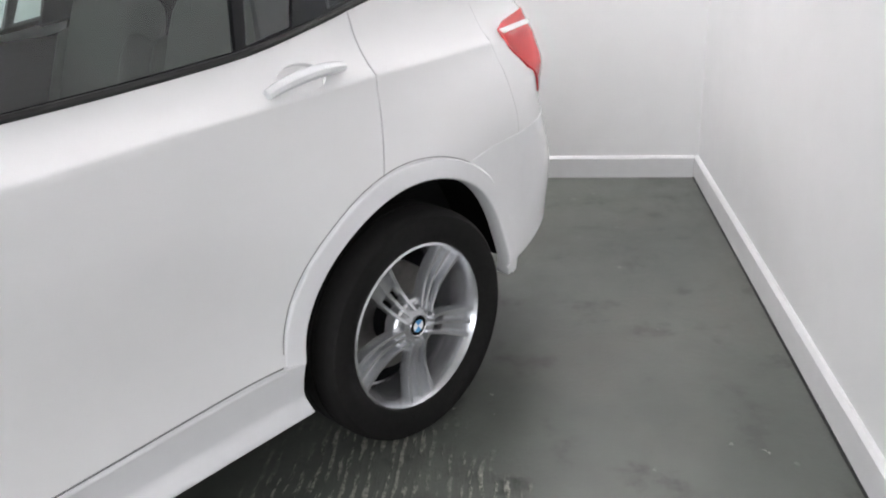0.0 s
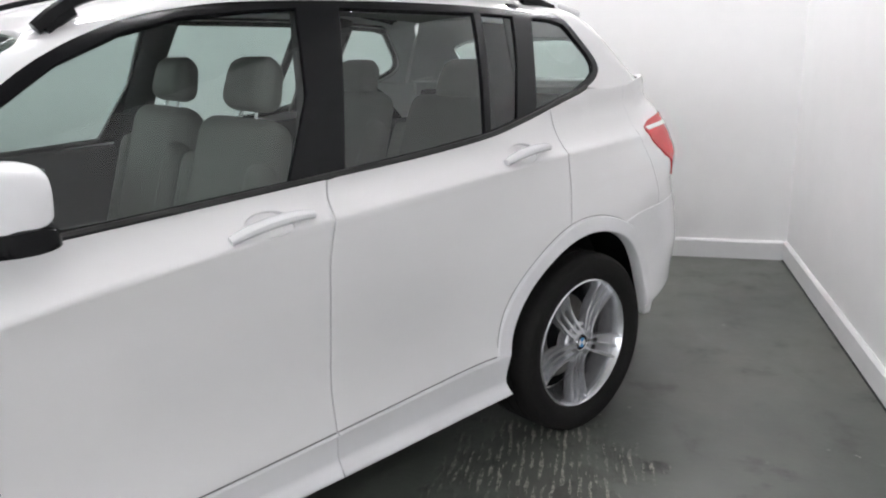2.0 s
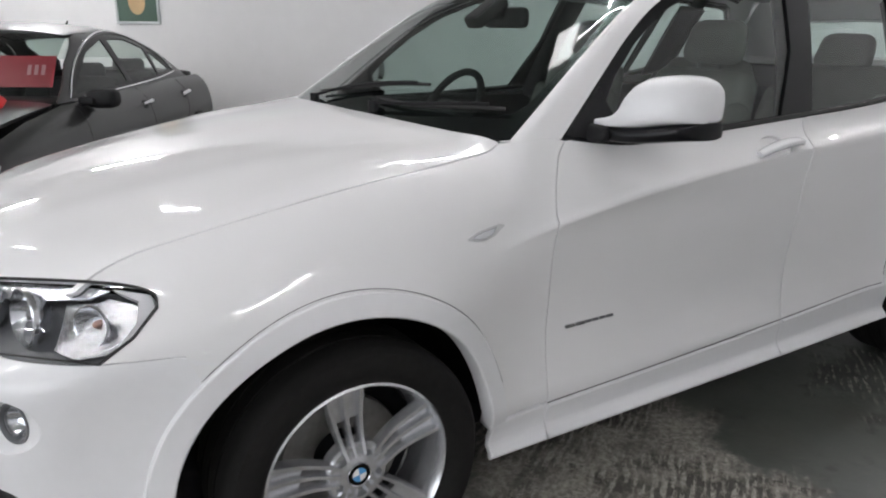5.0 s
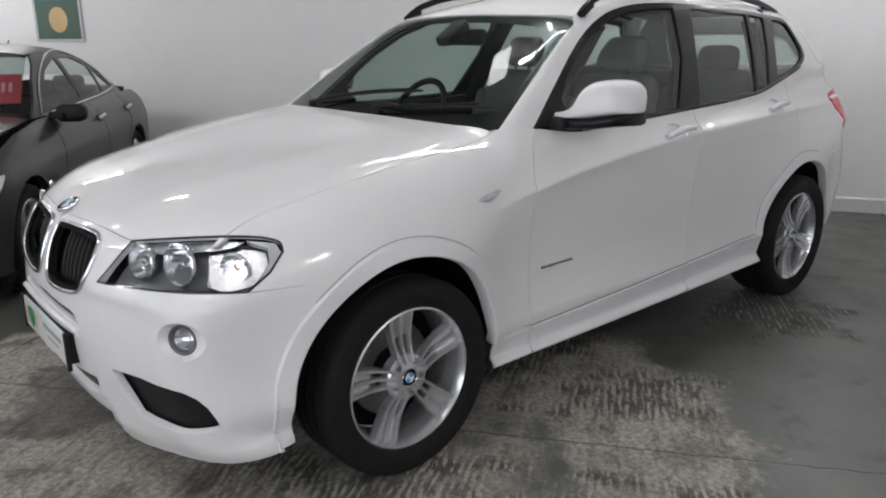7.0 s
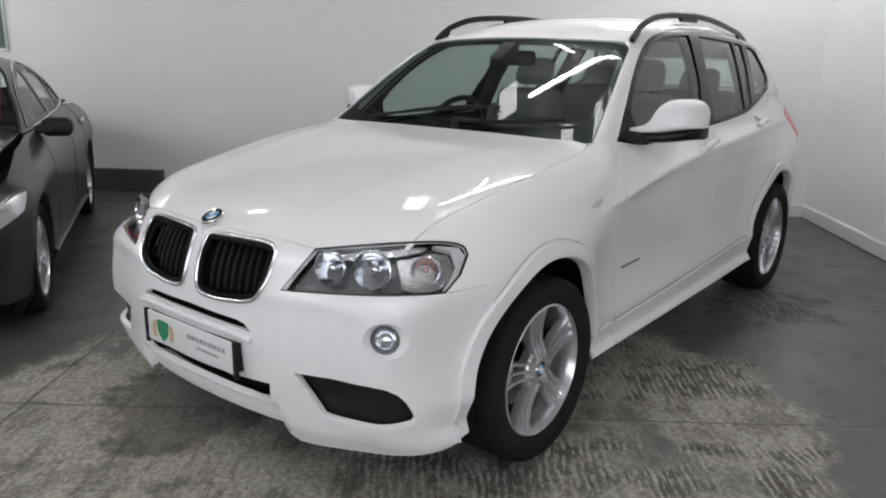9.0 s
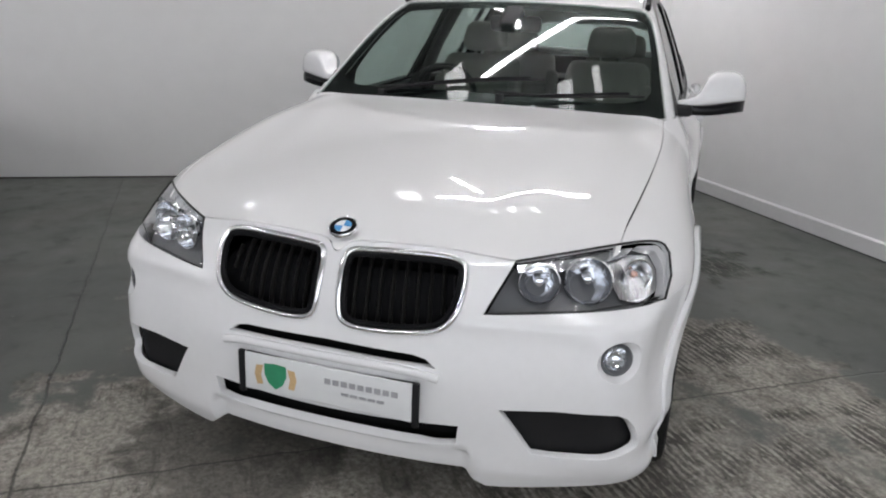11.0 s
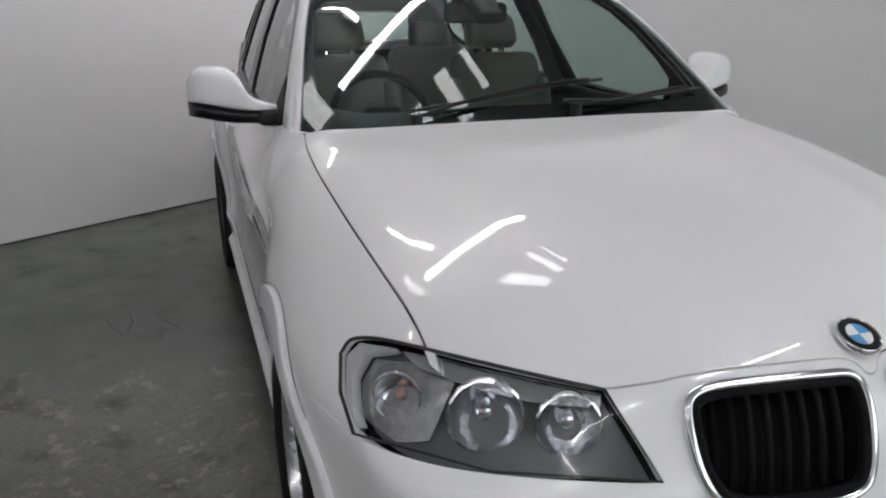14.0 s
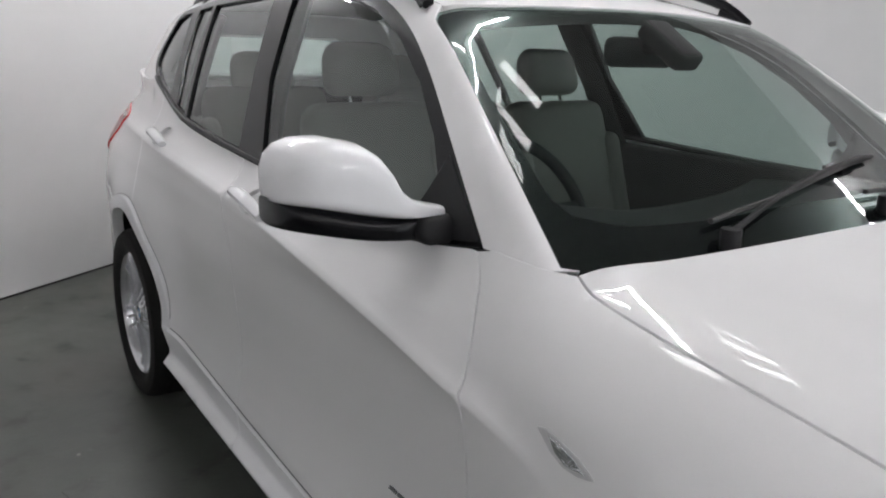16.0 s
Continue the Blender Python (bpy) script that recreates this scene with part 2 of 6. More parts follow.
    speckle = math_node("MULTIPLY", front, step(noise_tex(24, 7, 0.72), 0.51, 0.62))
    col = mix(col, (0.48, 0.45, 0.395), math_node("MULTIPLY", speckle, 0.36))
    smear = math_node("MULTIPLY", front, step(noise_tex(5.0, 6, 0.7, (0.45, 2.6, 1.0)), 0.52, 0.64))
    col = mix(col, (0.095, 0.086, 0.074), math_node("MULTIPLY", smear, 0.65))
    soot = math_node("MULTIPLY", front, step(noise_tex(9.5, 8, 0.8, (1.0, 1.3, 1.0)), 0.56, 0.66))
    col = mix(col, (0.05, 0.046, 0.04), math_node("MULTIPLY", soot, 0.75))
    col = mix(col, (0.060, 0.055, 0.048), stain)
    # pale flakes where the paint has chipped
    chips = step(noise_tex(26, 3, 0.5), 0.69, 0.735)
    chips = math_node("MULTIPLY", chips, step(noise_tex(2.2, 2), 0.5, 0.64))
    col = mix(col, (0.36, 0.35, 0.33), math_node("MULTIPLY", chips, 0.7))
    col = mix(col, (0.035, 0.034, 0.032), math_node("MULTIPLY", joint, 0.65))
    L(col, b.inputs["Base Color"])
    rg = node("ShaderNodeMapRange")
    rg.inputs["To Min"].default_value, rg.inputs["To Max"].default_value = 0.36, 0.78
    L(math_node("MAXIMUM", bare, rib_zone), rg.inputs["Value"])
    L(math_node("ADD", rg.outputs[0], math_node("MULTIPLY", math_node("SUBTRACT", mid, 0.5), 0.35)), b.inputs["Roughness"])
    height = math_node("ADD", math_node("MULTIPLY", math_node("MULTIPLY", rib, rib_zone), 1.3), math_node("MULTIPLY", fine, 0.45))
    height = math_node("SUBTRACT", height, math_node("MULTIPLY", joint, 2.5))
    bp = nt.nodes.new("ShaderNodeBump")
    bp.inputs["Strength"].default_value, bp.inputs["Distance"].default_value = 0.7, 0.004
    L(height, bp.inputs["Height"])
    L(bp.outputs[0], b.inputs["Normal"])
    return m


FLOOR = floor_material()

# ---------------------------------------------------------------- mesh helpers


def link_mesh(name, verts, faces, mat, parent=None, label="", normals=None, smooth=True):
    me = bpy.data.meshes.new(name)
    me.from_pydata([tuple(map(float, p)) for p in verts], [], [tuple(map(int, f)) for f in faces])
    me.materials.append(mat)
    if smooth:
        me.shade_smooth()
    if normals is not None:
        me.normals_split_custom_set_from_vertices([tuple(map(float, n)) for n in normals])
    ob = new(name, me)
    ob.parent = parent
    if label:
        tagged(ob, label)
    return ob


def part(name, bm, mat, parent=None, label="", smooth=True, angle=40):
    me = bpy.data.meshes.new(name)
    bmesh.ops.recalc_face_normals(bm, faces=bm.faces)
    bm.to_mesh(me)
    bm.free()
    me.materials.append(mat)
    if smooth:
        me.shade_smooth()
        me.set_sharp_from_angle(angle=radians(angle))
    ob = new(name, me)
    ob.parent = parent
    if label:
        tagged(ob, label)
    return ob


def share(ob, name, m, parent):
    """Another object on the same mesh."""
    o = new(name, ob.data)
    o.parent = parent
    o.matrix_basis = m
    return o


def thing(name, label, category, m=None, kind="", group=""):
    e = tagged(new(name), label, category, group, kind)
    if m is not None:
        e.matrix_basis = m
    return e


def rbox(size, at=(0, 0, 0), bevel=0.01, turn=None, seg=3, taper=None, bm=None):
    """A box with rounded edges; taper scales its upper end in x and y."""
    bm = bm or bmesh.new()
    r = bmesh.ops.create_cube(bm, size=1)
    vs = r["verts"]
    for p in vs:
        p.co = Vector((p.co.x * size[0], p.co.y * size[1], p.co.z * size[2]))
        if taper and p.co.z > 0:
            p.co.x *= taper[0]
            p.co.y *= taper[1]
    if bevel:
        es = list({e for p in vs for e in p.link_edges})
        r = bmesh.ops.bevel(bm, geom=es, offset=bevel, segments=seg, profile=0.5, affect="EDGES")
        vs = list({p for f in r["faces"] for p in f.verts} | {p for p in vs if p.is_valid})
    m = Matrix.Translation(at) @ (turn or Matrix())
    bmesh.ops.transform(bm, matrix=m, verts=[p for p in vs if p.is_valid])
    return bm


def lathe(profile, steps=64, axis="y", closed=False):
    """A solid of revolution round the y axis from (radius, y) pairs."""
    verts, faces = [], []
    n = len(profile)
    for i in range(steps):
        a = 2 * math.pi * i / steps
        for r, h in profile:
            verts.append((r * math.cos(a), h, r * math.sin(a)))
    m = n if closed else n - 1
    for i in range(steps):
        j = (i + 1) % steps
        for k in range(m):
            l = (k + 1) % n
            faces.append((i * n + k, i * n + l, j * n + l, j * n + k))
    bm = bmesh.new()
    vs = [bm.verts.new(p) for p in verts]
    for f in faces:
        try:
            bm.faces.new([vs[i] for i in f])
        except ValueError:
            pass
    bmesh.ops.remove_doubles(bm, verts=bm.verts, dist=1e-5)
    return bm


def tube(points, radius, sides=8, closed=False, flat=1.0, bm=None, up=(0, 0, 1)):
    """A round or flattened bar along a polyline."""
    bm = bm or bmesh.new()
    P = [Vector(p) for p in points]
    rad = radius if isinstance(radius, (list, tuple)) else [radius] * len(P)
    rings = []
    n = len(P)
    for i, p in enumerate(P):
        a = P[(i - 1) % n] if closed or i else P[0]
        c = P[(i + 1) % n] if closed or i < n - 1 else P[-1]
        t = (c - a).normalized()
        s = t.cross(Vector(up))
        s = s.normalized() if s.length > 1e-4 else t.orthogonal().normalized()
        w = s.cross(t).normalized()
        rings.append([bm.verts.new(p + rad[i] * (math.cos(2 * math.pi * k / sides) * s + flat * math.sin(2 * math.pi * k / sides) * w)) for k in range(sides)])
    for i in range(n if closed else n - 1):
        A, B = rings[i], rings[(i + 1) % n]
        for k in range(sides):
            bm.faces.new((A[k], A[(k + 1) % sides], B[(k + 1) % sides], B[k]))
    if not closed:
        bm.faces.new(rings[0][::-1])
        bm.faces.new(rings[-1])
    return bm


def pchip(xs, ys):
    """A smooth curve through points, without overshoot, flat beyond its ends in slope."""
    x, y = np.array(xs, float), np.array(ys, float)
    h, d = np.diff(x), np.diff(y) / np.diff(x)
    s = np.zeros(len(x))
    for i in range(1, len(x) - 1):
        if d[i - 1] * d[i] > 0:
            w1, w2 = 2 * h[i] + h[i - 1], h[i] + 2 * h[i - 1]
            s[i] = (w1 + w2) / (w1 / d[i - 1] + w2 / d[i])
    s[0], s[-1] = d[0], d[-1]

    def at(q):
        q = np.asarray(q, float)
        c = np.clip(q, x[0], x[-1])
        i = np.clip(np.searchsorted(x, c) - 1, 0, len(x) - 2)
        t = (c - x[i]) / h[i]
        v = ((1 + 2 * t) * (1 - t) ** 2 * y[i] + t * (1 - t) ** 2 * h[i] * s[i] + t * t * (3 - 2 * t) * y[i + 1] + t * t * (t - 1) * h[i] * s[i + 1])
        return v + np.where(q < x[0], (q - x[0]) * s[0], 0) + np.where(q > x[-1], (q - x[-1]) * s[-1], 0)
    return at


def sstep(v, a, b):
    t = np.clip((v - a) / (b - a), 0, 1)
    return t * t * (3 - 2 * t)


def smax(a, b, k):
    h = np.maximum(k - np.abs(a - b), 0) / k
    return np.maximum(a, b) + h * h * k * 0.25


def spline(points, steps=8, closed=False):
    """A Catmull-Rom curve through points, as a list."""
    P = [np.array(p, float) for p in points]
    n = len(P)
    out = []
    for i in range(n if closed else n - 1):
        p0 = P[(i - 1) % n] if closed or i else 2 * P[0] - P[1]
        p1, p2 = P[i], P[(i + 1) % n]
        p3 = P[(i + 2) % n] if closed or i < n - 2 else 2 * P[-1] - P[-2]
        for k in range(steps):
            t = k / steps
            out.append(0.5 * (2 * p1 + (p2 - p0) * t + (2 * p0 - 5 * p1 + 4 * p2 - p3) * t * t + (3 * p1 - p0 - 3 * p2 + p3) * t ** 3))
    if not closed:
        out.append(P[-1])
    return [tuple(p) for p in out]


def arc(cx, cz, r, a0, a1, n=24):
    return [(cx + r * math.cos(radians(a0 + (a1 - a0) * i / n)), cz + r * math.sin(radians(a0 + (a1 - a0) * i / n))) for i in range(n + 1)]


def resample(loop, res):
    out = []
    n = len(loop)
    for i in range(n):
        a, b = np.array(loop[i], float), np.array(loop[(i + 1) % n], float)
        k = max(1, int(math.ceil(np.linalg.norm(b - a) / res)))
        if np.linalg.norm(b - a) < 1e-5:
            continue
        out += [a + (b - a) * j / k for j in range(k)]
    return np.array(out)


def inside(pts, loops):
    hit = np.zeros(len(pts), bool)
    for l in loops:
        x0, y0 = l[:, 0], l[:, 1]
        x1, y1 = np.roll(x0, -1), np.roll(y0, -1)
        for i in range(len(l)):
            c = (y0[i] > pts[:, 1]) != (y1[i] > pts[:, 1])
            if c.any():
                xi = x0[i] + (pts[:, 1] - y0[i]) / (y1[i] - y0[i] + 1e-30) * (x1[i] - x0[i])
                hit ^= c & (pts[:, 0] < xi)
    return hit


def fill(loops, res, guides=()):
    """Triangles that fill an outline with holes, with points on a grid inside it and edges along the guides."""
    loops = [resample(l, res) for l in loops]
    rim = np.concatenate(loops)
    lines = []
    for gl in guides:
        q = np.array([p for a, b in zip(gl[:-1], gl[1:]) for p in resample([a, b], res * 0.8)[:max(1, int(math.ceil(math.dist(a, b) / (res * 0.8))))]])
        ok = inside(q, loops)
        ok &= np.array([((rim - p) ** 2).sum(1).min() > (0.25 * res) ** 2 for p in q])
        run = []
        for p, o in zip(q, ok):
            if o:
                run.append(p)
            elif run:
                lines.append(run)
                run = []
        if run:
            lines.append(run)
    allb = np.concatenate([rim] + [np.array(l) for l in lines])
    lo, hi = allb.min(0), allb.max(0)
    gx, gy = np.meshgrid(np.arange(lo[0], hi[0], res), np.arange(lo[1], hi[1], res))
    g = np.stack([gx.ravel(), gy.ravel()], 1)
    g = g[inside(g, loops)]
    if len(g):
        keep = np.ones(len(g), bool)
        for i in range(0, len(allb), 64):
            keep &= (((g[:, None] - allb[None, i:i + 64]) ** 2).sum(2).min(1) > (0.55 * res) ** 2)
        g = g[keep]
    edges, k = [], len(rim)
    for l in lines:
        edges += [(k + i, k + i + 1) for i in range(len(l) - 1)]
        k += len(l)
    k = 0
    for l in loops:
        edges += [(k + i, k + (i + 1) % len(l)) for i in range(len(l))]
        k += len(l)
    pts = np.concatenate([allb, g]) if len(g) else allb
    vs, _, fs, *_ = delaunay_2d_cdt([Vector(p) for p in pts], edges, [], 0, 1e-7, False)
    v = np.array([tuple(p) for p in vs])
    f = np.array([t for t in fs if len(t) == 3])
    f = f[inside(v[f].mean(1), loops)]
    d1, d2 = v[f[:, 1]] - v[f[:, 0]], v[f[:, 2]] - v[f[:, 0]]
    return v, f[np.abs(d1[:, 0] * d2[:, 1] - d1[:, 1] * d2[:, 0]) > 2e-6]


def gradient(F, P):
    e = 0.004
    n = np.stack([F(*(P + np.eye(3)[i] * e).T) - F(*(P - np.eye(3)[i] * e).T) for i in range(3)], 1)
    return n / (np.linalg.norm(n, axis=1, keepdims=True) + 1e-12)


NOSE = np.array((1.0, 0.0, 0.5))


def to_nose(p):
    """A place at the front of a car as (angle, rise) seen from a point inside it."""
    x, y, z = p
    return (1.15 * math.atan2(y, x - NOSE[0]), 1.15 * (z - NOSE[2]) / math.hypot(x - NOSE[0], y))


TAIL, HATCH = np.array((-1.15, 0.0, 0.65)), np.array((-1.15, 0.0, 1.2))


def to_tail(p, c=TAIL):
    x, y, z = p
    return (1.15 * math.atan2(y, c[0] - x), 1.15 * (z - c[2]) / math.hypot(x - c[0], y))


def meet(F, kind, uv):
    """Where the rays of a projection meet the surface F = 0 from outside."""
    u, v = uv[:, 0], uv[:, 1]
    o = np.zeros((len(u), 3))
    if kind == "side":
        way = np.tile((0.0, 1.0, 0.0), (len(u), 1))
        o[:, 0], o[:, 2] = u, v
        lo, hi = 0.02, 1.3
    elif kind == "top":
        way = np.tile((0.0, 0.0, 1.0), (len(u), 1))
        o[:, 0], o[:, 1] = u, v
        lo, hi = 0.3, 2.2
    elif kind in ("tail", "hatch"):
        a, t = u / 1.15, v / 1.15
        way = np.stack([-np.cos(a), np.sin(a), t], 1)
        o[:] = TAIL if kind == "tail" else HATCH
        lo, hi = 0.15, 2.0
    else:
        a, t = u / 1.15, v / 1.15
        way = np.stack([np.cos(a), np.sin(a), t], 1)
        o[:] = NOSE
        lo, hi = 0.15, 2.0
    s = np.linspace(hi, lo, 90)
    top, low = np.full(len(u), hi), np.full(len(u), lo)
    done = np.zeros(len(u), bool)
    for a, b in zip(s[:-1], s[1:]):
        inn = (F(*(o + way * b).T) < 0) & ~done
        top[inn], low[inn] = a, b
        done |= inn
    for _ in range(30):
        mid = (top + low) / 2
        inn = F(*(o + way * mid[:, None]).T) < 0
        low, top = np.where(inn, mid, low), np.where(inn, top, mid)
    return o + way * ((top + low) / 2)[:, None]


def shrink(loop, d):
    """Moves an outline inwards by d."""
    P = resample(loop, 0.03)
    area = 0.5 * np.sum(P[:, 0] * np.roll(P[:, 1], -1) - np.roll(P[:, 0], -1) * P[:, 1])
    t = np.roll(P, -1, 0) - np.roll(P, 1, 0)
    t /= np.linalg.norm(t, axis=1, keepdims=True) + 1e-12
    n = np.stack([-t[:, 1], t[:, 0]], 1) * (1 if area > 0 else -1)
    return [tuple(p) for p in P + n * d]


def skin(F, kind, outline, holes=(), res=0.03, off=0.0, gap=0.0, lip=0.012, flip=False, guides=(), edge=0.0015):
    """Vertices, faces and normals of a panel that lies on the surface F = 0, with a turned-in edge."""
    loops = [shrink(outline, gap + 0.0015) if gap else outline] + [list(h) for h in holes]
    uv, f = fill(loops, res, guides)
    P = meet(F, kind, uv)
    N = gradient(F, P)
    P = P + N * off
    a, b, c = P[f[:, 0]], P[f[:, 1]], P[f[:, 2]]
    turn = np.einsum("ij,ij->i", np.cross(b - a, c - a), N[f[:, 0]]) < 0
    f[turn] = f[turn][:, ::-1]
    count = {}
    for t in f:
        for i in range(3):
            e = (t[i], t[(i + 1) % 3])
            count[tuple(sorted(e))] = None if tuple(sorted(e)) in count else e
    rim = [e for e in count.values() if e]
    V, FF, NN = [P], [tuple(t) for t in f], [N]
    if lip and rim:
        idx = sorted({i for e in rim for i in e})
        pos = {i: k for k, i in enumerate(idx)}
        acc = np.zeros((len(idx), 3))
        for i, j in rim:
            w = np.cross(P[j] - P[i], (N[i] + N[j]) / 2)
            w /= np.linalg.norm(w) + 1e-12
            acc[pos[i]] += w
            acc[pos[j]] += w
        acc /= np.linalg.norm(acc, axis=1, keepdims=True) + 1e-12
        r = min(edge, lip * 0.4)
        k0 = len(P)
        k1, k2 = k0 + len(idx), k0 + 2 * len(idx)
        # a small round edge, then the flange
        B = P[idx]
        V += [B + acc * r - N[idx] * r, B + acc * r - N[idx] * lip]
        NN += [(acc + N[idx] * 0.3), acc]
        for i, j in rim:
            a, b = pos[i], pos[j]
            FF.append((j, i, k0 + a, k0 + b))
            FF.append((k0 + b, k0 + a, k1 + a, k1 + b))
    V, NN = np.concatenate(V), np.concatenate(NN)
    NN = NN / (np.linalg.norm(NN, axis=1, keepdims=True) + 1e-12)
    if flip:
        V, NN = V * (1, -1, 1), NN * (1, -1, 1)
        FF = [tuple(t[::-1]) for t in FF]
    return V, FF, NN


def panel(name, F, kind, outline, mat, parent, label="", **how):
    v, f, n = skin(F, kind, outline, **how)
    return link_mesh(name, v, f, mat, parent, label, n)


def line_on(F, kind, uv, off=0.0, flip=False):
    """Places along a line on the surface."""
    P = meet(F, kind, np.array(uv, float))
    P = P + gradient(F, P) * off
    return [Vector((p[0], -p[1] if flip else p[1], p[2])) for p in P]

# ---------------------------------------------------------------- the room
# two white walls meet in a corner behind the car; the rest of the showroom is plain and closed
CORNER = Vector((-4.03, 0.485, 0))
ALONG_SIDE = Vector((1.0, 0.712, 0)).normalized()
ALONG_BACK = Vector((0.528, -0.849, 0)).normalized()


def wall(name, a, b, height, thick, out, label):
    """An upright wall from a to b whose visible face lies on the line, with its thickness outwards."""
    a, b, out = Vector(a), Vector(b), Vector(out).normalized() * thick
    up = Vector((0, 0, height))
    bm = bmesh.new()
    lo = [bm.verts.new(p) for p in (a, b, b + out, a + out)]
    hi = [bm.verts.new(p + up) for p in (a, b, b + out, a + out)]
    bm.faces.new(lo)
    bm.faces.new(hi)
    for i in range(4):
        bm.faces.new((lo[i], lo[(i + 1) % 4], hi[(i + 1) % 4], hi[i]))
    return tagged(part(name, bm, WALL, smooth=False), label, "wall", kind="structure")


SIDE_OUT, BACK_OUT = Vector((-0.580, 0.8146, 0)), Vector((-0.849, -0.528, 0))
side_end, back_end = CORNER + ALONG_SIDE * 11.5, CORNER + ALONG_BACK * 12.5
far_end = CORNER + ALONG_SIDE * 11.5 + ALONG_BACK * 12.5
wall("wall_side", CORNER - ALONG_SIDE * 0.2, side_end, CEILING, 0.2, SIDE_OUT, "plain white painted wall beside the parked car")
wall("wall_back", CORNER, back_end, CEILING, 0.2, BACK_OUT, "plain white painted wall behind the parked cars")
# the unseen front: a closing wall with a wide window added for fill light
WIN_A, WIN_B, WIN_LOW, WIN_HIGH = 1.6, 9.6, 0.25, 2.65
bm = bmesh.new()
for a, b, lo, hi in ((-0.2, WIN_A, 0, CEILING), (WIN_B, 12.7, 0, CEILING), (WIN_A, WIN_B, 0, WIN_LOW), (WIN_A, WIN_B, WIN_HIGH, CEILING)):
    mid = side_end + ALONG_BACK * ((a + b) / 2) + ALONG_SIDE * 0.1
    rbox((b - a, 0.2, hi - lo), (mid.x, mid.y, (lo + hi) / 2), 0, Matrix.Rotation(math.atan2(ALONG_BACK.y, ALONG_BACK.x), 4, "Z"), bm=bm)
tagged(part("wall_front", bm, WALL, smooth=False), "white closing wall, out of view, with an added window", "wall", kind="structure")
window_turn = math.degrees(math.atan2(ALONG_BACK.y, ALONG_BACK.x))
mid = side_end + ALONG_BACK * ((WIN_A + WIN_B) / 2) + ALONG_SIDE * 0.1
fill_window = tagged(part("window_1", rbox((WIN_B - WIN_A, 0.16, 0.05), (0, 0, WIN_LOW + 0.025), 0.006), POSTER_FRAME, None, ""), "wide added window, never in view, with slim metal frame", "window", kind="structure")
fill_window.matrix_basis = pose(mid.x, mid.y, 0, 0, 0, window_turn)
part("window_frame", rbox((WIN_B - WIN_A, 0.08, 0.06), (0, 0, WIN_HIGH - 0.03), 0.006), POSTER_FRAME, fill_window)
for k in range(5):
    part("mullion", rbox((0.06, 0.08, WIN_HIGH - WIN_LOW - 0.11), (-3.97 + 1.985 * k, 0, (WIN_LOW + WIN_HIGH) / 2), 0.006), POSTER_FRAME, fill_window)
for k in range(4):
    pane = part("pane", rbox((1.92, 0.008, WIN_HIGH - WIN_LOW - 0.12), (-2.978 + 1.985 * k, 0.02, (WIN_LOW + WIN_HIGH) / 2), 0), LENS, fill_window, smooth=False)
    pane.visible_shadow = False
# area lamp added in this invented opening to brighten cars and walls
lamp = bpy.data.lights.new("window_daylight", "AREA")
lamp.shape, lamp.size, lamp.size_y = "RECTANGLE", WIN_B - WIN_A - 0.1, WIN_HIGH - WIN_LOW - 0.14
lamp.energy, lamp.color = FILL_POWER, (0.92, 0.955, 1.0)
fill_lamp = new("window_daylight", lamp)
eye = mid - ALONG_SIDE * 0.06 + Vector((0, 0, (WIN_LOW + WIN_HIGH) / 2))
fill_lamp.matrix_world = look(eye, eye - ALONG_SIDE)
wall("wall_far", back_end, far_end, CEILING, 0.2, ALONG_BACK, "plain white wall closing the far end")

bm = bmesh.new()
bm.faces.new([bm.verts.new(p) for p in (CORNER - ALONG_SIDE * 0.4 - ALONG_BACK * 0.4, side_end + ALONG_SIDE * 0.4 - ALONG_BACK * 0.4,
                                        far_end + (ALONG_SIDE + ALONG_BACK) * 0.4, back_end + ALONG_BACK * 0.4 - ALONG_SIDE * 0.4)])
r = bmesh.ops.extrude_face_region(bm, geom=list(bm.faces))
bmesh.ops.translate(bm, vec=(0, 0, -0.15), verts=[p for p in r["geom"] if isinstance(p, bmesh.types.BMVert)])
floor = tagged(part("floor", bm, FLOOR, smooth=False), "worn grey-green painted concrete floor with ribbed bare patches", "floor", kind="structure")
bm = bmesh.new()
bm.faces.new([bm.verts.new(p + Vector((0, 0, CEILING))) for p in (CORNER - ALONG_SIDE * 0.4 - ALONG_BACK * 0.4, side_end + ALONG_SIDE * 0.4 - ALONG_BACK * 0.4,
                                                                  far_end + (ALONG_SIDE + ALONG_BACK) * 0.4, back_end + ALONG_BACK * 0.4 - ALONG_SIDE * 0.4)])
r = bmesh.ops.extrude_face_region(bm, geom=list(bm.faces))
bmesh.ops.translate(bm, vec=(0, 0, 0.15), verts=[p for p in r["geom"] if isinstance(p, bmesh.types.BMVert)])
tagged(part("ceiling", bm, CEIL, smooth=False), "plain grey ceiling", "ceiling", kind="structure")


def strip(name, a, b, height, thick, inward, mat, label, chamfer=0.012):
    """A skirting or upstand along the foot of a wall, standing into the room."""
    a, b, n = Vector(a), Vector(b), Vector(inward).normalized()
    bm = bmesh.new()
    prof = [(0, 0), (thick, 0), (thick, height - chamfer), (thick - chamfer, height), (0, height)]
    rows = [[bm.verts.new(p + n * d + Vector((0, 0, h))) for d, h in prof] for p in (a, b)]
    k = len(prof)
    for i in range(k):
        bm.faces.new((rows[0][i], rows[1][i], rows[1][(i + 1) % k], rows[0][(i + 1) % k]))
    bm.faces.new(rows[0])
    bm.faces.new(rows[1][::-1])
    return tagged(part(name, bm, mat, smooth=False), label, "skirting", kind="structure")


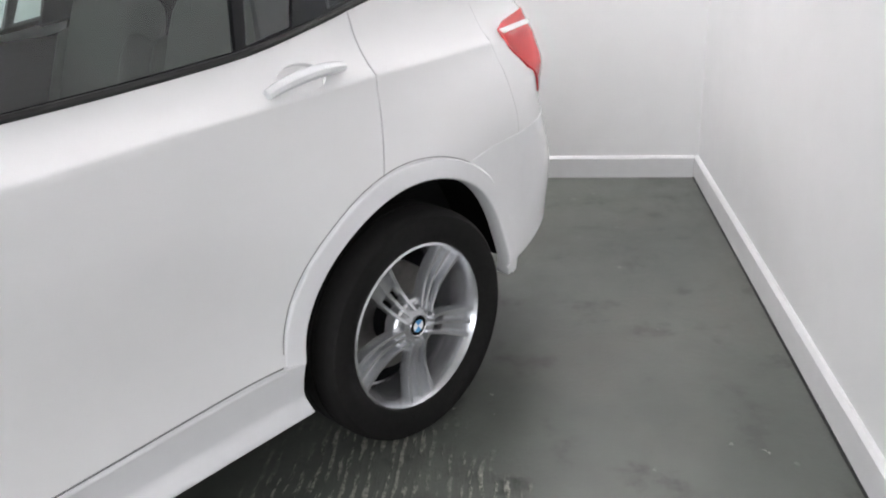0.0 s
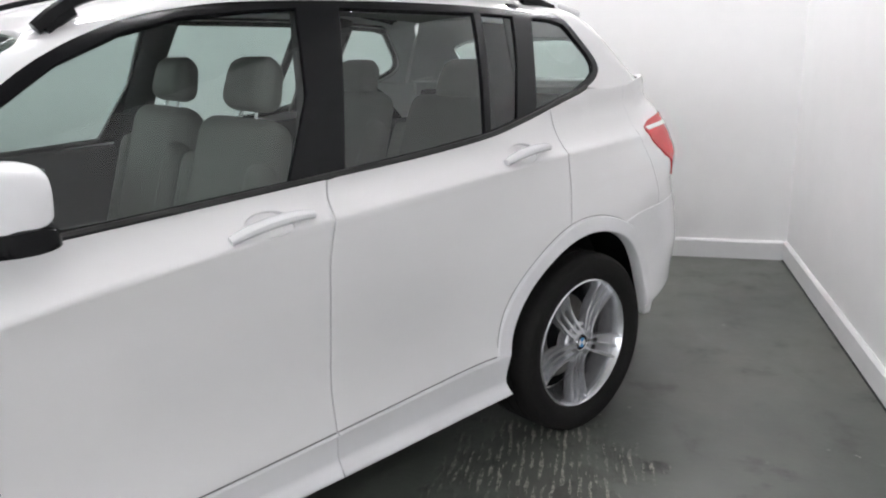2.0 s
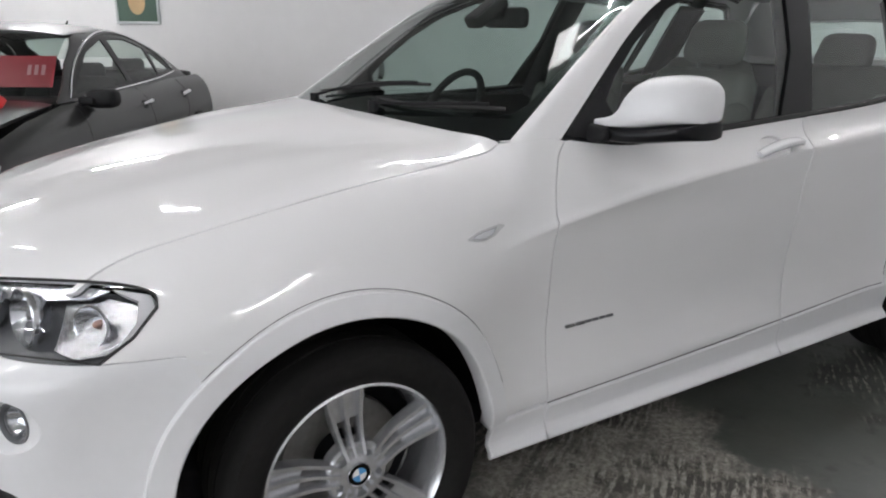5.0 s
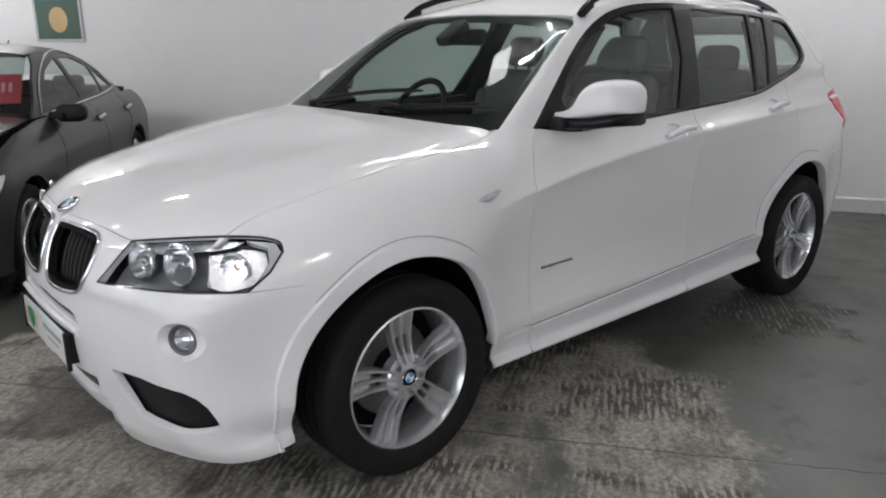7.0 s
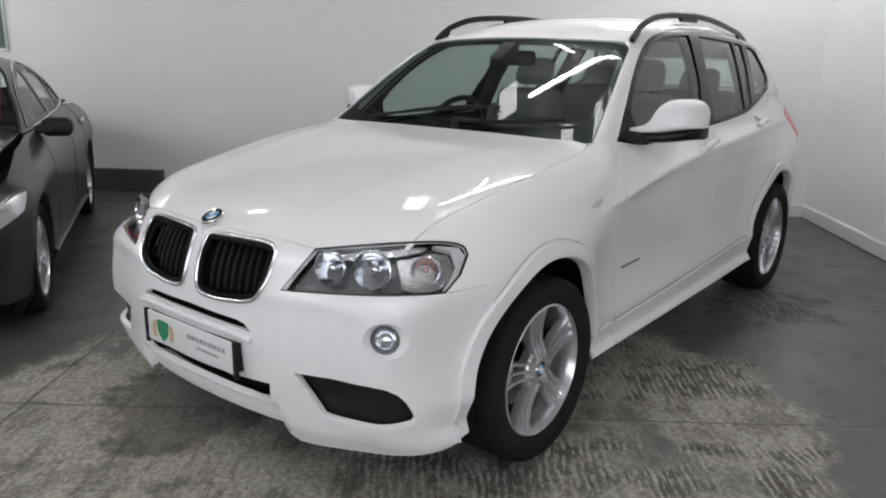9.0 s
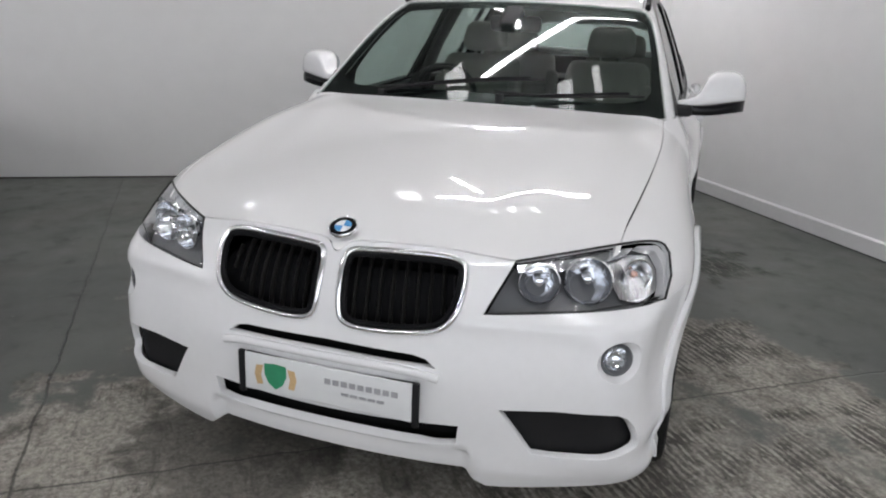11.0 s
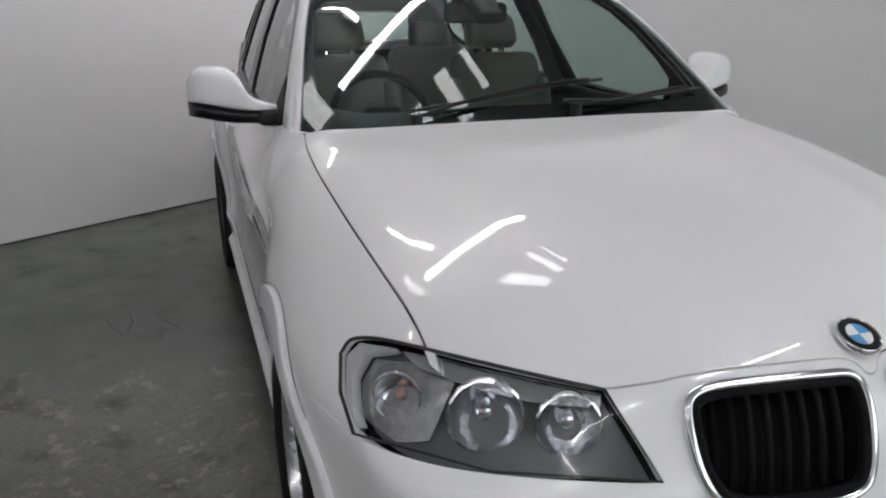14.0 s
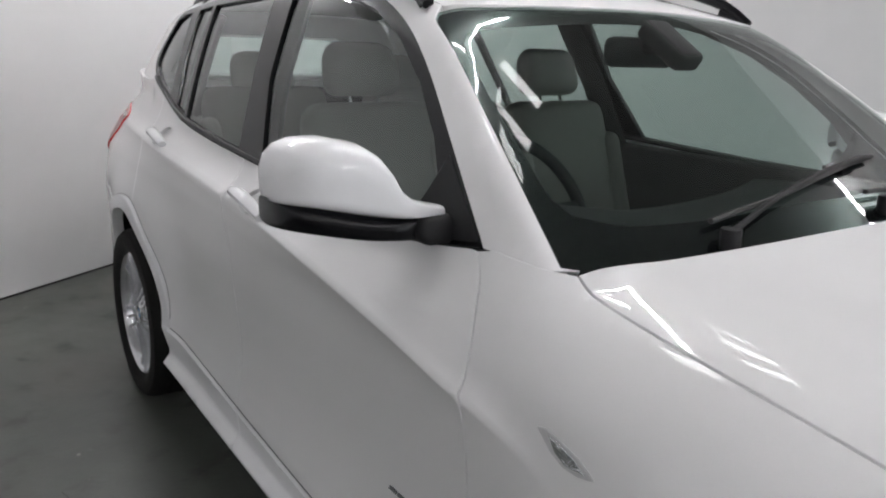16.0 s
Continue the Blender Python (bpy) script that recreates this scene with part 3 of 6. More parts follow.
strip("baseboard_side", CORNER - SIDE_OUT * 0.0, side_end, 0.125, 0.022, -SIDE_OUT, SKIRT, "white painted skirting board along the wall")
strip("baseboard_back", CORNER + ALONG_BACK * 0.024, CORNER + ALONG_BACK * 0.9, 0.125, 0.022, -BACK_OUT, SKIRT, "short white painted skirting board in the corner")
up_start = CORNER + ALONG_BACK * 6.43
strip("upstand", up_start, back_end - ALONG_BACK * 0.01, 0.24, 0.05, -BACK_OUT, UPSTAND, "dark green painted upstand at the foot of the wall", 0.006)
# thin dark joint between wall and floor
strip("trim_back", CORNER + ALONG_BACK * 0.902, up_start - ALONG_BACK * 0.002, 0.010, 0.006, -BACK_OUT, SEAL, "thin dark sealed joint where wall meets floor", 0.003)
strip("trim_side", CORNER + ALONG_SIDE * 0.03 + SIDE_OUT * -0.022, side_end - SIDE_OUT * 0.022, 0.007, 0.006, -SIDE_OUT, SEAL, "thin dark sealed joint under the skirting", 0.003)


# cracks in the floor paint beside the car
for run in ([(-0.87, -1.33), (-0.64, -1.26), (-0.52, -1.19), (-0.42, -1.13)], [(-0.8, -1.55), (-0.65, -1.5), (-0.46, -1.42)], [(-0.86, -1.44), (-0.71, -1.41), (-0.58, -1.42), (-0.46, -1.42)]):
    pts = spline([Vector((x, y, 0.0)) for x, y in run], 6)
    rngc = random.Random(len(run))
    pts = [Vector((p[0] + rngc.uniform(-0.006, 0.006), p[1] + rngc.uniform(-0.006, 0.006), -0.0005)) for p in pts]
    part("crack", tube(pts, [0.0006 + 0.0019 * math.sin(math.pi * (k + 0.5) / len(pts)) for k in range(len(pts))], 6, flat=0.4), RUBBER, floor, "dark crack in the paint")


def batten(at, length, angle):
    """A fluorescent batten on the ceiling."""
    e = thing("ceiling_light", "white fluorescent ceiling batten, in a set with unseen ones added to brighten walls", "ceiling light", pose(at[0], at[1], CEILING, 0, 0, angle), group="ceiling battens")
    part("housing", rbox((length + 0.04, 0.07, 0.05), (0, 0, -0.026), 0.008), BATTEN, e)
    part("tube", tube([(-length / 2, 0, -0.075), (length / 2, 0, -0.075)], 0.019, 12), TUBE, e, "glowing white tube")
    for s in (-1, 1):
        part("end_cap", rbox((0.03, 0.05, 0.06), (s * (length / 2 + 0.005), 0, -0.07), 0.006), BATTEN, e)
    return e


# a few tubes follow reflections; the others are unseen, added to brighten walls and floor
for x, y, length, a in ((-0.145, 0.07, 1.5, 122), (-0.26, -0.45, 0.45, 43), (3.30, 1.10, 1.5, 130), (5.0, -0.9, 1.5, 128), (1.2, 4.0, 1.5, 35.5), (3.9, 4.6, 1.5, 35.5),
                        (1.62, -2.20, 0.35, 128), (3.6, -2.6, 0.6, 128), (4.2, -5.2, 1.5, 122), (5.3, -2.5, 1.5, 122), (-3.35, 0.3, 0.9, 122), (-2.98, -0.72, 0.9, 122), (4.7, -4.0, 1.5, 122), (1.2, -7.2, 1.5, 122), (3.0, -7.2, 1.5, 122), (5.8, -6.2, 1.5, 122)):
    batten((x, y), length, a)

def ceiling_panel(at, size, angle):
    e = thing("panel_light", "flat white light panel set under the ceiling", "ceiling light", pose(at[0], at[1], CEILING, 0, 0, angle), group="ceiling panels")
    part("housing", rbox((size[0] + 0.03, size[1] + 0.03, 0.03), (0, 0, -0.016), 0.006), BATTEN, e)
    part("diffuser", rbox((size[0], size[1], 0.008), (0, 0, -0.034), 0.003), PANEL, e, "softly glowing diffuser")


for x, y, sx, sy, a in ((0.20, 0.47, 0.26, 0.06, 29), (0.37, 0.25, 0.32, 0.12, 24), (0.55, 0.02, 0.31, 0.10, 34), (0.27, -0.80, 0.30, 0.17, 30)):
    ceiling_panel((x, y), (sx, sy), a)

# ---------------------------------------------------------------- the white car: its surface
# x forwards, y to its left, z up; the origin lies on the floor midway between the axles
FRONT_AXLE, REAR_AXLE, HUB_Z = 1.405, -1.405, 0.347
CREASE = pchip([-2.3, -1.6, -0.95, -0.31, 0.16, 0.54, 0.81, 1.0, 1.3], [1.070, 1.070, 1.060, 1.034, 0.998, 0.957, 0.912, 0.862, 0.78])
FLANK = pchip([0.15, 0.23, 0.262, 0.29, 0.335, 0.40, 0.45, 0.52, 0.60, 0.72, 0.85, 0.95, 1.05, 1.12, 1.2, 1.35],
              [0.82, 0.872, 0.893, 0.888, 0.869, 0.875, 0.866, 0.854, 0.849, 0.856, 0.866, 0.866, 0.842, 0.808, 0.765, 0.68])
BONNET = pchip([0.7, 0.9, 1.02, 1.3, 1.6, 1.85, 2.0, 2.1, 2.18, 2.24, 2.3],
               [1.175, 1.158, 1.145, 1.122, 1.080, 1.032, 0.992, 0.957, 0.920, 0.875, 0.80])
PROW = pchip([0.15, 0.24, 0.30, 0.40, 0.47, 0.56, 0.62, 0.70, 0.80, 0.88, 0.93, 1.0, 1.1],
             [2.19, 2.235, 2.262, 2.275, 2.285, 2.290, 2.285, 2.272, 2.250, 2.228, 2.20, 2.13, 1.95])
STERN = pchip([0.15, 0.3, 0.45, 0.62, 0.8, 1.0, 1.15, 1.3, 1.6], [2.26, 2.33, 2.375, 2.37, 2.33, 2.29, 2.265, 2.21, 2.0])


TAIL_OUT, TAIL_IN = 0.09, 0.10
BELT = pchip([-1.85, -1.66, -1.60, -1.44, -1.25, -1.05, -0.75, -0.42, -0.14, 0.20, 0.45, 0.59, 0.715],
             [1.285, 1.277, 1.262, 1.232, 1.195, 1.163, 1.142, 1.128, 1.116, 1.102, 1.094, 1.108, 1.128])


def flank(x, z):
    w = FLANK(z)
    d = z - CREASE(x)
    amp = 0.034 * sstep(x, 1.05, 0.72) * (0.45 + 0.55 * sstep(x, -2.0, -1.0))
    w = w + amp * np.where(d > 0, np.exp(-np.abs(d) / 0.030), np.exp(-np.abs(d) / 0.065))
    t = np.clip((-x - 0.4) / 1.35, 0, 2)
    w = w - 0.070 * t * t * sstep(z, 0.82, 1.12) - 0.16 * np.clip(-x - 1.82, 0, 1) ** 2 * sstep(z, 0.75, 0.9) * (sstep(z, 1.0, 0.9) + sstep(z, 1.13, 1.25))
    w = w + 0.050 * np.exp(-((x + 1.39) / 0.42) ** 4) * sstep(z, 1.0, 0.72) * sstep(z, 0.24, 0.44)
    w = w + 0.074 * np.exp(-((x - 1.46) / 0.46) ** 4) * sstep(z, 1.0, 0.72) * sstep(z, 0.24, 0.44)
    w = w - 0.03 * np.clip((x - 1.5) / 0.6, 0, 2) ** 2
    zb = BELT(x)
    return w + (0.792 - 0.335 * (z - 1.11) - 0.052 * t * t + 0.007 - w) * sstep(z, zb - 0.11, zb - 0.01) * sstep(x, 0.9, 0.6)


def body(x, y, z):
    ay = np.abs(y)
    side = ay - flank(x, z)
    fall = 0.022 + 0.055 * sstep(x, 0.9, 2.05)
    ridge = 0.37 + 0.22 * np.clip((2.15 - x) / 1.2, 0, 1)
    lid = BONNET(x) - fall * (ay / 0.73) ** 2.3 + 0.004 * np.exp(-((ay - ridge) / 0.08) ** 2) * sstep(x, 1.0, 1.3) + 0.6 * sstep(x, 0.95, 0.55)
    prow = x - (PROW(z) - (0.25 + 0.19 * sstep(z, 0.70, 0.92)) * (ay / 0.93) ** 2.5)
    # the bumper is hollowed below the lamps and swells round the lower intakes
    prow = prow - 0.012 * np.exp(-((z - 0.735) / 0.03) ** 2) * sstep(ay, 0.3, 0.42)
    # the corners under the lamps are full
    prow = prow - 0.030 * np.exp(-((ay - 0.80) / 0.15) ** 2) * sstep(z, 0.84, 0.74) * sstep(z, 0.24, 0.36)
    # the middle of the chin stands back between the two outer horns
    prow = prow + 0.028 * sstep(z, 0.366, 0.336) * sstep(ay, 0.415, 0.388)
    stern = -x - (STERN(z) - (0.37 - TAIL_OUT * sstep(z, 0.86, 1.0) * sstep(z, 1.25, 1.13) + TAIL_IN * sstep(z, 0.62, 0.42)) * (ay / 0.9) ** 5.5)
    f = smax(side, z - lid, 0.17)
    f = smax(f, prow, 0.11)
    return smax(f, stern, 0.12 - 0.06 * sstep(z, 0.86, 1.0) * sstep(z, 1.25, 1.13))


ROOF = pchip([-2.3, -1.95, -1.5, -1.0, -0.5, -0.15, 0.05, 0.2, 0.33, 0.5], [1.50, 1.585, 1.645, 1.680, 1.692, 1.668, 1.637, 1.604, 1.570, 1.52])


def cabin(x, y, z):
    ay = np.abs(y)
    dz = z - 1.11
    t = np.clip((-x - 0.4) / 1.35, 0, 2)
    side = ay - (0.792 - 0.335 * dz - 0.15 * dz * np.abs(dz) - 0.052 * t * t)
    top = z - (ROOF(x) - 0.040 * (ay / 0.55) ** 2)
    screen = (x - (0.985 - 1.5 * (z - 1.134) - 0.2 * ay * ay)) * 0.55
    hatch = (-x - (2.25 - 1.16 * (z - 1.25) - 0.10 * (ay / 0.6) ** 4)) * 0.65
    f = smax(smax(side, top, 0.085), hatch, 0.06)
    return smax(f, screen, 0.03)


# ---------------------------------------------------------------- outlines on it
GLASS_LINE = [(0.715, 1.128), (0.59, 1.108), (0.45, 1.094), (0.20, 1.102), (-0.14, 1.116), (-0.42, 1.128), (-0.75, 1.142), (-1.05, 1.163),
              (-1.25, 1.195), (-1.44, 1.232), (-1.60, 1.262), (-1.66, 1.277)]
GLASS_TOP = [(-1.66, 1.277), (-1.735, 1.303), (-1.778, 1.335), (-1.784, 1.365), (-1.766, 1.405), (-1.708, 1.480), (-1.668, 1.532), (-1.64, 1.548), (-1.58, 1.557), (-1.15, 1.590), (-0.64, 1.607),
             (-0.30, 1.605), (-0.10, 1.588), (0.07, 1.553), (0.24, 1.487), (0.38, 1.402), (0.54, 1.275), (0.715, 1.128)]
belt = spline(GLASS_LINE, 6)
crown = spline(GLASS_TOP, 6)
SILL_Z = pchip([-1.1, -0.95, -0.30, 0.20, 0.80, 1.1], [0.439, 0.432, 0.405, 0.387, 0.371, 0.364])
SKIRT_FACE = pchip([-0.3, -0.1, 0.0, 0.06, 0.13, 0.27, 0.36, 0.60, 0.90, 1.0, 1.2], [0.862, 0.886, 0.897, 0.899, 0.893, 0.872, 0.867, 0.870, 0.876, 0.878, 0.876])


def skirt(x, y, z):
    """The side skirt: a band that leans in below the doors, then a foot that turns out again."""
    q = (z - 0.27) / (SILL_Z(x) - 0.27)
    return np.abs(y) - (flank(x, z) - FLANK(z) + SKIRT_FACE(q))


F_ARCH, R_ARCH = (1.435, 0.362), (-1.415, 0.369)
ARCH_IN, ARCH_OUT = 0.430, 0.478

f_shut = spline([(0.715, 1.124), (0.765, 1.07), (0.795, 0.98), (0.803, 0.85), (0.795, 0.70), (0.795, 0.56), (0.797, 0.374)], 6)
b_shut = spline([(-0.385, 1.124), (-0.345, 1.01), (-0.325, 0.89), (-0.318, 0.68), (-0.306, 0.52), (-0.300, 0.407)], 6)
r_shut_top = spline([(-1.395, 1.223), (-1.392, 1.09), (-1.365, 0.95), (-1.315, 0.815)], 6)


def arch_angle(c, r, x, z):
    return math.degrees(math.atan2(z - c[1], x - c[0]))


hood_edge_xy = [(0.905, 0.748), (1.0, 0.757), (1.15, 0.764), (1.3, 0.765), (1.5, 0.758), (1.7, 0.744), (1.85, 0.730), (1.985, 0.716)]
hood_edge = meet(body, "top", np.array(spline(hood_edge_xy, 5)))
LAMP = [(2.205, 0.415, 0.752), (2.16, 0.49, 0.888), (2.08, 0.60, 0.902), (1.99, 0.715, 0.915), (1.90, 0.795, 0.914), (1.845, 0.835, 0.898), (1.838, 0.852, 0.870),
        (1.885, 0.86, 0.818), (1.945, 0.845, 0.770), (2.10, 0.655, 0.764)]
lamp_uv = [to_nose(p) for p in LAMP]
lamp_top = spline(lamp_uv[1:7], 6)
lamp_loop = [lamp_uv[0]] + lamp_top + lamp_uv[7:]
hood_front = spline([to_nose(p) for p in ((2.235, 0.0, 0.872), (2.232, 0.012, 0.876), (2.22, 0.028, 0.893), (2.21, 0.06, 0.902), (2.205, 0.16, 0.907), (2.195, 0.27, 0.908), (2.18, 0.345, 0.903), (2.165, 0.40, 0.894), (2.16, 0.49, 0.890))], 6)
lamp_top3 = meet(body, "nose", np.array(lamp_top))
hood_front3 = meet(body, "nose", np.array(hood_front))
k_gap = min(range(len(lamp_top3)), key=lambda i: abs(lamp_top3[i][1] - 0.716))
scuttle = spline([(0.905, 0.748), (0.945, 0.60), (0.975, 0.35), (0.990, 0.0)], 8)

CREASES = [[(x, float(CREASE(x)) + d) for x in np.linspace(1.02, -2.0, 90)] for d in (0.0, 0.010, -0.010, 0.026, -0.026)]

suv = thing("suv", "white five-door SUV with alloy wheels parked on the painted floor", "car")

# inner dark shell, seen only in the gaps
for s in (False, True):
    panel("inner_shell", body, "side", [(1.80, 0.84), (1.2, 0.98), (0.75, 1.06)] + [(x, z - 0.03) for x, z in belt] + [(-1.85, 1.1), (-1.85, 0.60)] + arc(*R_ARCH, 0.475, 150, 3) + [(-0.93, 0.34), (0.98, 0.34)] + arc(*F_ARCH, 0.475, 177, 30) + [(1.83, 0.60)],
          CAVITY, suv, res=0.035, off=-0.055, lip=0, flip=s)

# bonnet, roof
hood_loop = [(p[0], p[1]) for p in hood_front3] + [(p[0], p[1]) for p in lamp_top3[:k_gap + 1]][1:] + [(p[0], p[1]) for p in hood_edge[::-1]][1:] + scuttle[1:]
hood_full = hood_loop + [(x, -y) for x, y in hood_loop[::-1][1:-1]]
panel("hood", body, "top", hood_full, WHITE, suv, "smooth white bonnet with two soft ridges", res=0.032, gap=0.0004, lip=0.02)
roof_loop = spline([(0.338, 0.0), (0.330, 0.25), (0.300, 0.45), (0.266, 0.572)], 6) + [(0.0, 0.550), (-0.2, 0.542), (-0.8, 0.52), (-1.4, 0.485), (-1.78, 0.45)] + spline([(-1.80, 0.42), (-1.84, 0.2), (-1.85, 0.0)], 6)
panel("roof", cabin, "top", roof_loop + [(x, -y) for x, y in roof_loop[::-1][1:-1]], WHITE, suv, res=0.05, gap=0.001, lip=0.02)

# windscreen with its black edge
pillar_xy = [(0.875, 0.750), (0.71, 0.714), (0.549, 0.679), (0.387, 0.638), (0.300, 0.614), (0.275, 0.592)]
screen_half = spline([(0.988, 0.0), (0.972, 0.35), (0.94, 0.60), (0.888, 0.745)], 8) + spline(pillar_xy, 6) + spline([(0.285, 0.565), (0.318, 0.35), (0.338, 0.0)], 6)
screen = screen_half + [(x, -y) for x, y in screen_half[::-1][1:-1]]
inner_half = spline([(0.905, 0.0), (0.89, 0.35), (0.855, 0.56), (0.805, 0.665)], 8) + [(0.76, 0.682), (0.549, 0.650), (0.40, 0.612)] + spline([(0.375, 0.58), (0.385, 0.35), (0.395, 0.0)], 6)
screen_in = inner_half + [(x, -y) for x, y in inner_half[::-1][1:-1]]
windscreen = panel("windscreen", cabin, "top", screen, GLASS_FRONT, suv, "large tinted windscreen", res=0.05, off=-0.004, lip=0.004)
panel("black_edge", cabin, "top", screen, BLACK_GLOSS, windscreen, "black printed edge of the windscreen", holes=[screen_in], res=0.04, off=-0.010, lip=0)

WINDOWS = {
    "front": [(0.44, 1.114)] + [(0.20, 1.116), (-0.14, 1.130), (-0.275, 1.135), (-0.40, 1.35), (-0.455, 1.588)] + [(-0.30, 1.583), (-0.10, 1.566), (0.06, 1.531), (0.22, 1.468), (0.36, 1.382), (0.475, 1.285), (0.53, 1.215), (0.50, 1.15)],
    "rear": [(-0.455, 1.142), (-0.75, 1.156), (-1.04, 1.176), (-1.115, 1.40), (-1.16, 1.566), (-0.64, 1.586), (-0.60, 1.587), (-0.54, 1.40)],
    "door_corner": [(-1.07, 1.182), (-1.215, 1.206), (-1.31, 1.40), (-1.36, 1.553), (-1.195, 1.566), (-1.148, 1.40)],
    "quarter": [(-1.335, 1.230), (-1.44, 1.250), (-1.60, 1.280), (-1.70, 1.312), (-1.745, 1.338), (-1.754, 1.366), (-1.738, 1.402), (-1.680, 1.474), (-1.645, 1.518), (-1.58, 1.536), (-1.46, 1.546), (-1.40, 1.40)],
}

for s in (False, True):
    sg = -1 if s else 1
    # front wing
    hood_xz = [(p[0], p[2]) for p in hood_edge]
    lamp_side = [(p[0], p[2]) for p in lamp_top3[k_gap:]] + [(p[0], p[2]) for p in meet(body, "nose", np.array(lamp_uv[7:9]))]
    fender = hood_xz + lamp_side + [(1.80, 0.772)] + [p for p in arc(*F_ARCH, 0.458, arch_angle(F_ARCH, 0.42, 1.80, 0.772) - 4, 172)] + [(0.982, 0.376), (0.80, 0.380)] + \
        f_shut[::-1] + [(0.76, 1.135), (0.83, 1.135)]
    panel("front_fender", body, "side", fender, WHITE, suv, res=0.028, gap=0.0006, lip=0.015, flip=s, guides=CREASES)
    # doors
    cup_f, cup_r = [[(hx - 0.005 + 0.068 * math.cos(a), hz + 0.020 + 0.030 * math.sin(a)) for a in [2 * math.pi * k / 24 for k in range(24)]] for hx, hz in ((-0.165, 1.027), (-1.170, 1.078))]
    fd = f_shut[::-1] + [p for p in belt if p[0] < 0.70 and p[0] > -0.38] + b_shut + [(0.0, SILL_Z(0.0)), (0.4, SILL_Z(0.4))]
    front_door = panel("front_door", body, "side", fd, WHITE, suv, "white front door with a sharp waist crease", res=0.026, gap=0.0021, lip=0.018, flip=s, guides=CREASES, holes=[cup_f])
    a0, a1 = arch_angle(R_ARCH, 0.45, -1.315, 0.815), arch_angle(R_ARCH, 0.45, -0.95, 0.45)
    rd = b_shut[::-1] + [p for p in belt if -1.395 < p[0] < -0.39] + r_shut_top + [p for p in arc(*R_ARCH, 0.450, a0 - 2, 8.6)] + [(-0.955, 0.4335), (-0.6, SILL_Z(-0.6))]
    rear_door = panel("rear_door", body, "side", rd, WHITE, suv, "white rear door with a sharp waist crease", res=0.026, gap=0.0021, lip=0.018, flip=s, guides=CREASES, holes=[cup_r])
    # rear quarter and side frame
    qp = r_shut_top[::-1] + [p for p in belt if p[0] < -1.40] + [(-1.80, 1.27), (-1.92, 1.275), (-1.92, 1.0), (-1.92, 0.79)] + \
        [p for p in arc(*R_ARCH, 0.448, 116, 80)]
    panel("quarter_panel", body, "side", qp, WHITE, suv, res=0.028, gap=0.0017, lip=0.015, flip=s, guides=CREASES)
    frame_in = [p for p in crown]
    edge = meet(cabin, "top", np.array(spline(pillar_xy[:-1] + [(0.278, 0.597)], 4)))
    outer = [(0.735, 1.128), (0.89, 1.126)] + [(p[0], p[2] - 0.002) for p in edge]
    roof_line = [(p[0], p[2]) for p in meet(cabin, "top", np.array([(0.255, 0.572), (0.0, 0.550), (-0.2, 0.542), (-0.8, 0.52), (-1.4, 0.485), (-1.78, 0.45)]))]
    af = outer + roof_line + [(-1.86, 1.49), (-1.86, 1.268), (-1.80, 1.262)] + [p for p in frame_in][1:]
    panel("side_frame", cabin, "side", af, WHITE, suv, "white windscreen pillar and roof frame", res=0.03, gap=0.0, lip=0.02, flip=s)
    # black window surround with four openings, then the panes
    dlo = [p for p in belt] + [p for p in crown[1:-1]]
    panel("window_surround", cabin, "side", dlo, BLACK_GLOSS, suv, "gloss black window surround and pillars", holes=[WINDOWS[k] for k in WINDOWS], res=0.03, off=0.001, gap=0.0, lip=0.02, flip=s)
    for key, par in (("front", front_door), ("rear", rear_door), ("door_corner", rear_door), ("quarter", suv)):
        pane = panel("window_pane", cabin, "side", shrink(WINDOWS[key], -0.006), GLASS_SIDE, par, "tinted side window", res=0.06, off=-0.007, lip=0.003, flip=s)
    part("waist_seal", tube(line_on(cabin, "side", [(x, z + 0.004) for x, z in spline(GLASS_LINE[2:], 4)], 0.004, s), 0.009, 6), SEAL, suv)
    # sills
    foot = lambda q: [(x, 0.27 + q * (float(SILL_Z(x)) - 0.27)) for x in np.linspace(1.0, -0.95, 40)]
    sill_parts = ([(0.978, 0.368), (0.803, 0.371), (0.803, 0.264), (1.010, 0.262), (1.004, 0.30), (1.002, 0.364)],
                  [(x, float(SILL_Z(x))) for x in (0.799, 0.6, 0.4, 0.2, 0.0, -0.2, -0.298)] + [(-0.298, 0.270), (0.4, 0.266), (0.799, 0.264)],
                  [(x, float(SILL_Z(x))) for x in (-0.302, -0.5, -0.7, -0.95)] + arc(*R_ARCH, 0.420, 8, -12, 8) + [(-0.5, 0.272), (-0.302, 0.270)])
    for sill in sill_parts:
        panel("side_sill", skirt, "side", sill, WHITE_PLASTIC, suv, "white painted side skirt", res=0.028, gap=0.0004, lip=0.016, edge=0.004, flip=s,
              guides=[foot(q) for q in (0.03, 0.09, 0.15, 0.22, 0.29, 0.38)])
    # the upper edge of the skirt: a narrow ledge under a shadow gap
    for x0, x1 in ((0.795, -0.296), (-0.304, -0.945)):
        run = [(x, float(SILL_Z(x))) for x in np.linspace(x0, x1, 24)]
        part("sill_ledge", tube(line_on(skirt, "side", [(x, z - 0.005) for x, z in run], 0.001, s), 0.0060, 8), WHITE_PLASTIC, suv)
        part("sill_gap", tube(line_on(body, "side", [(x, z + 0.0035) for x, z in run], 0.0006, s), 0.0022, 6), SEAM, suv)
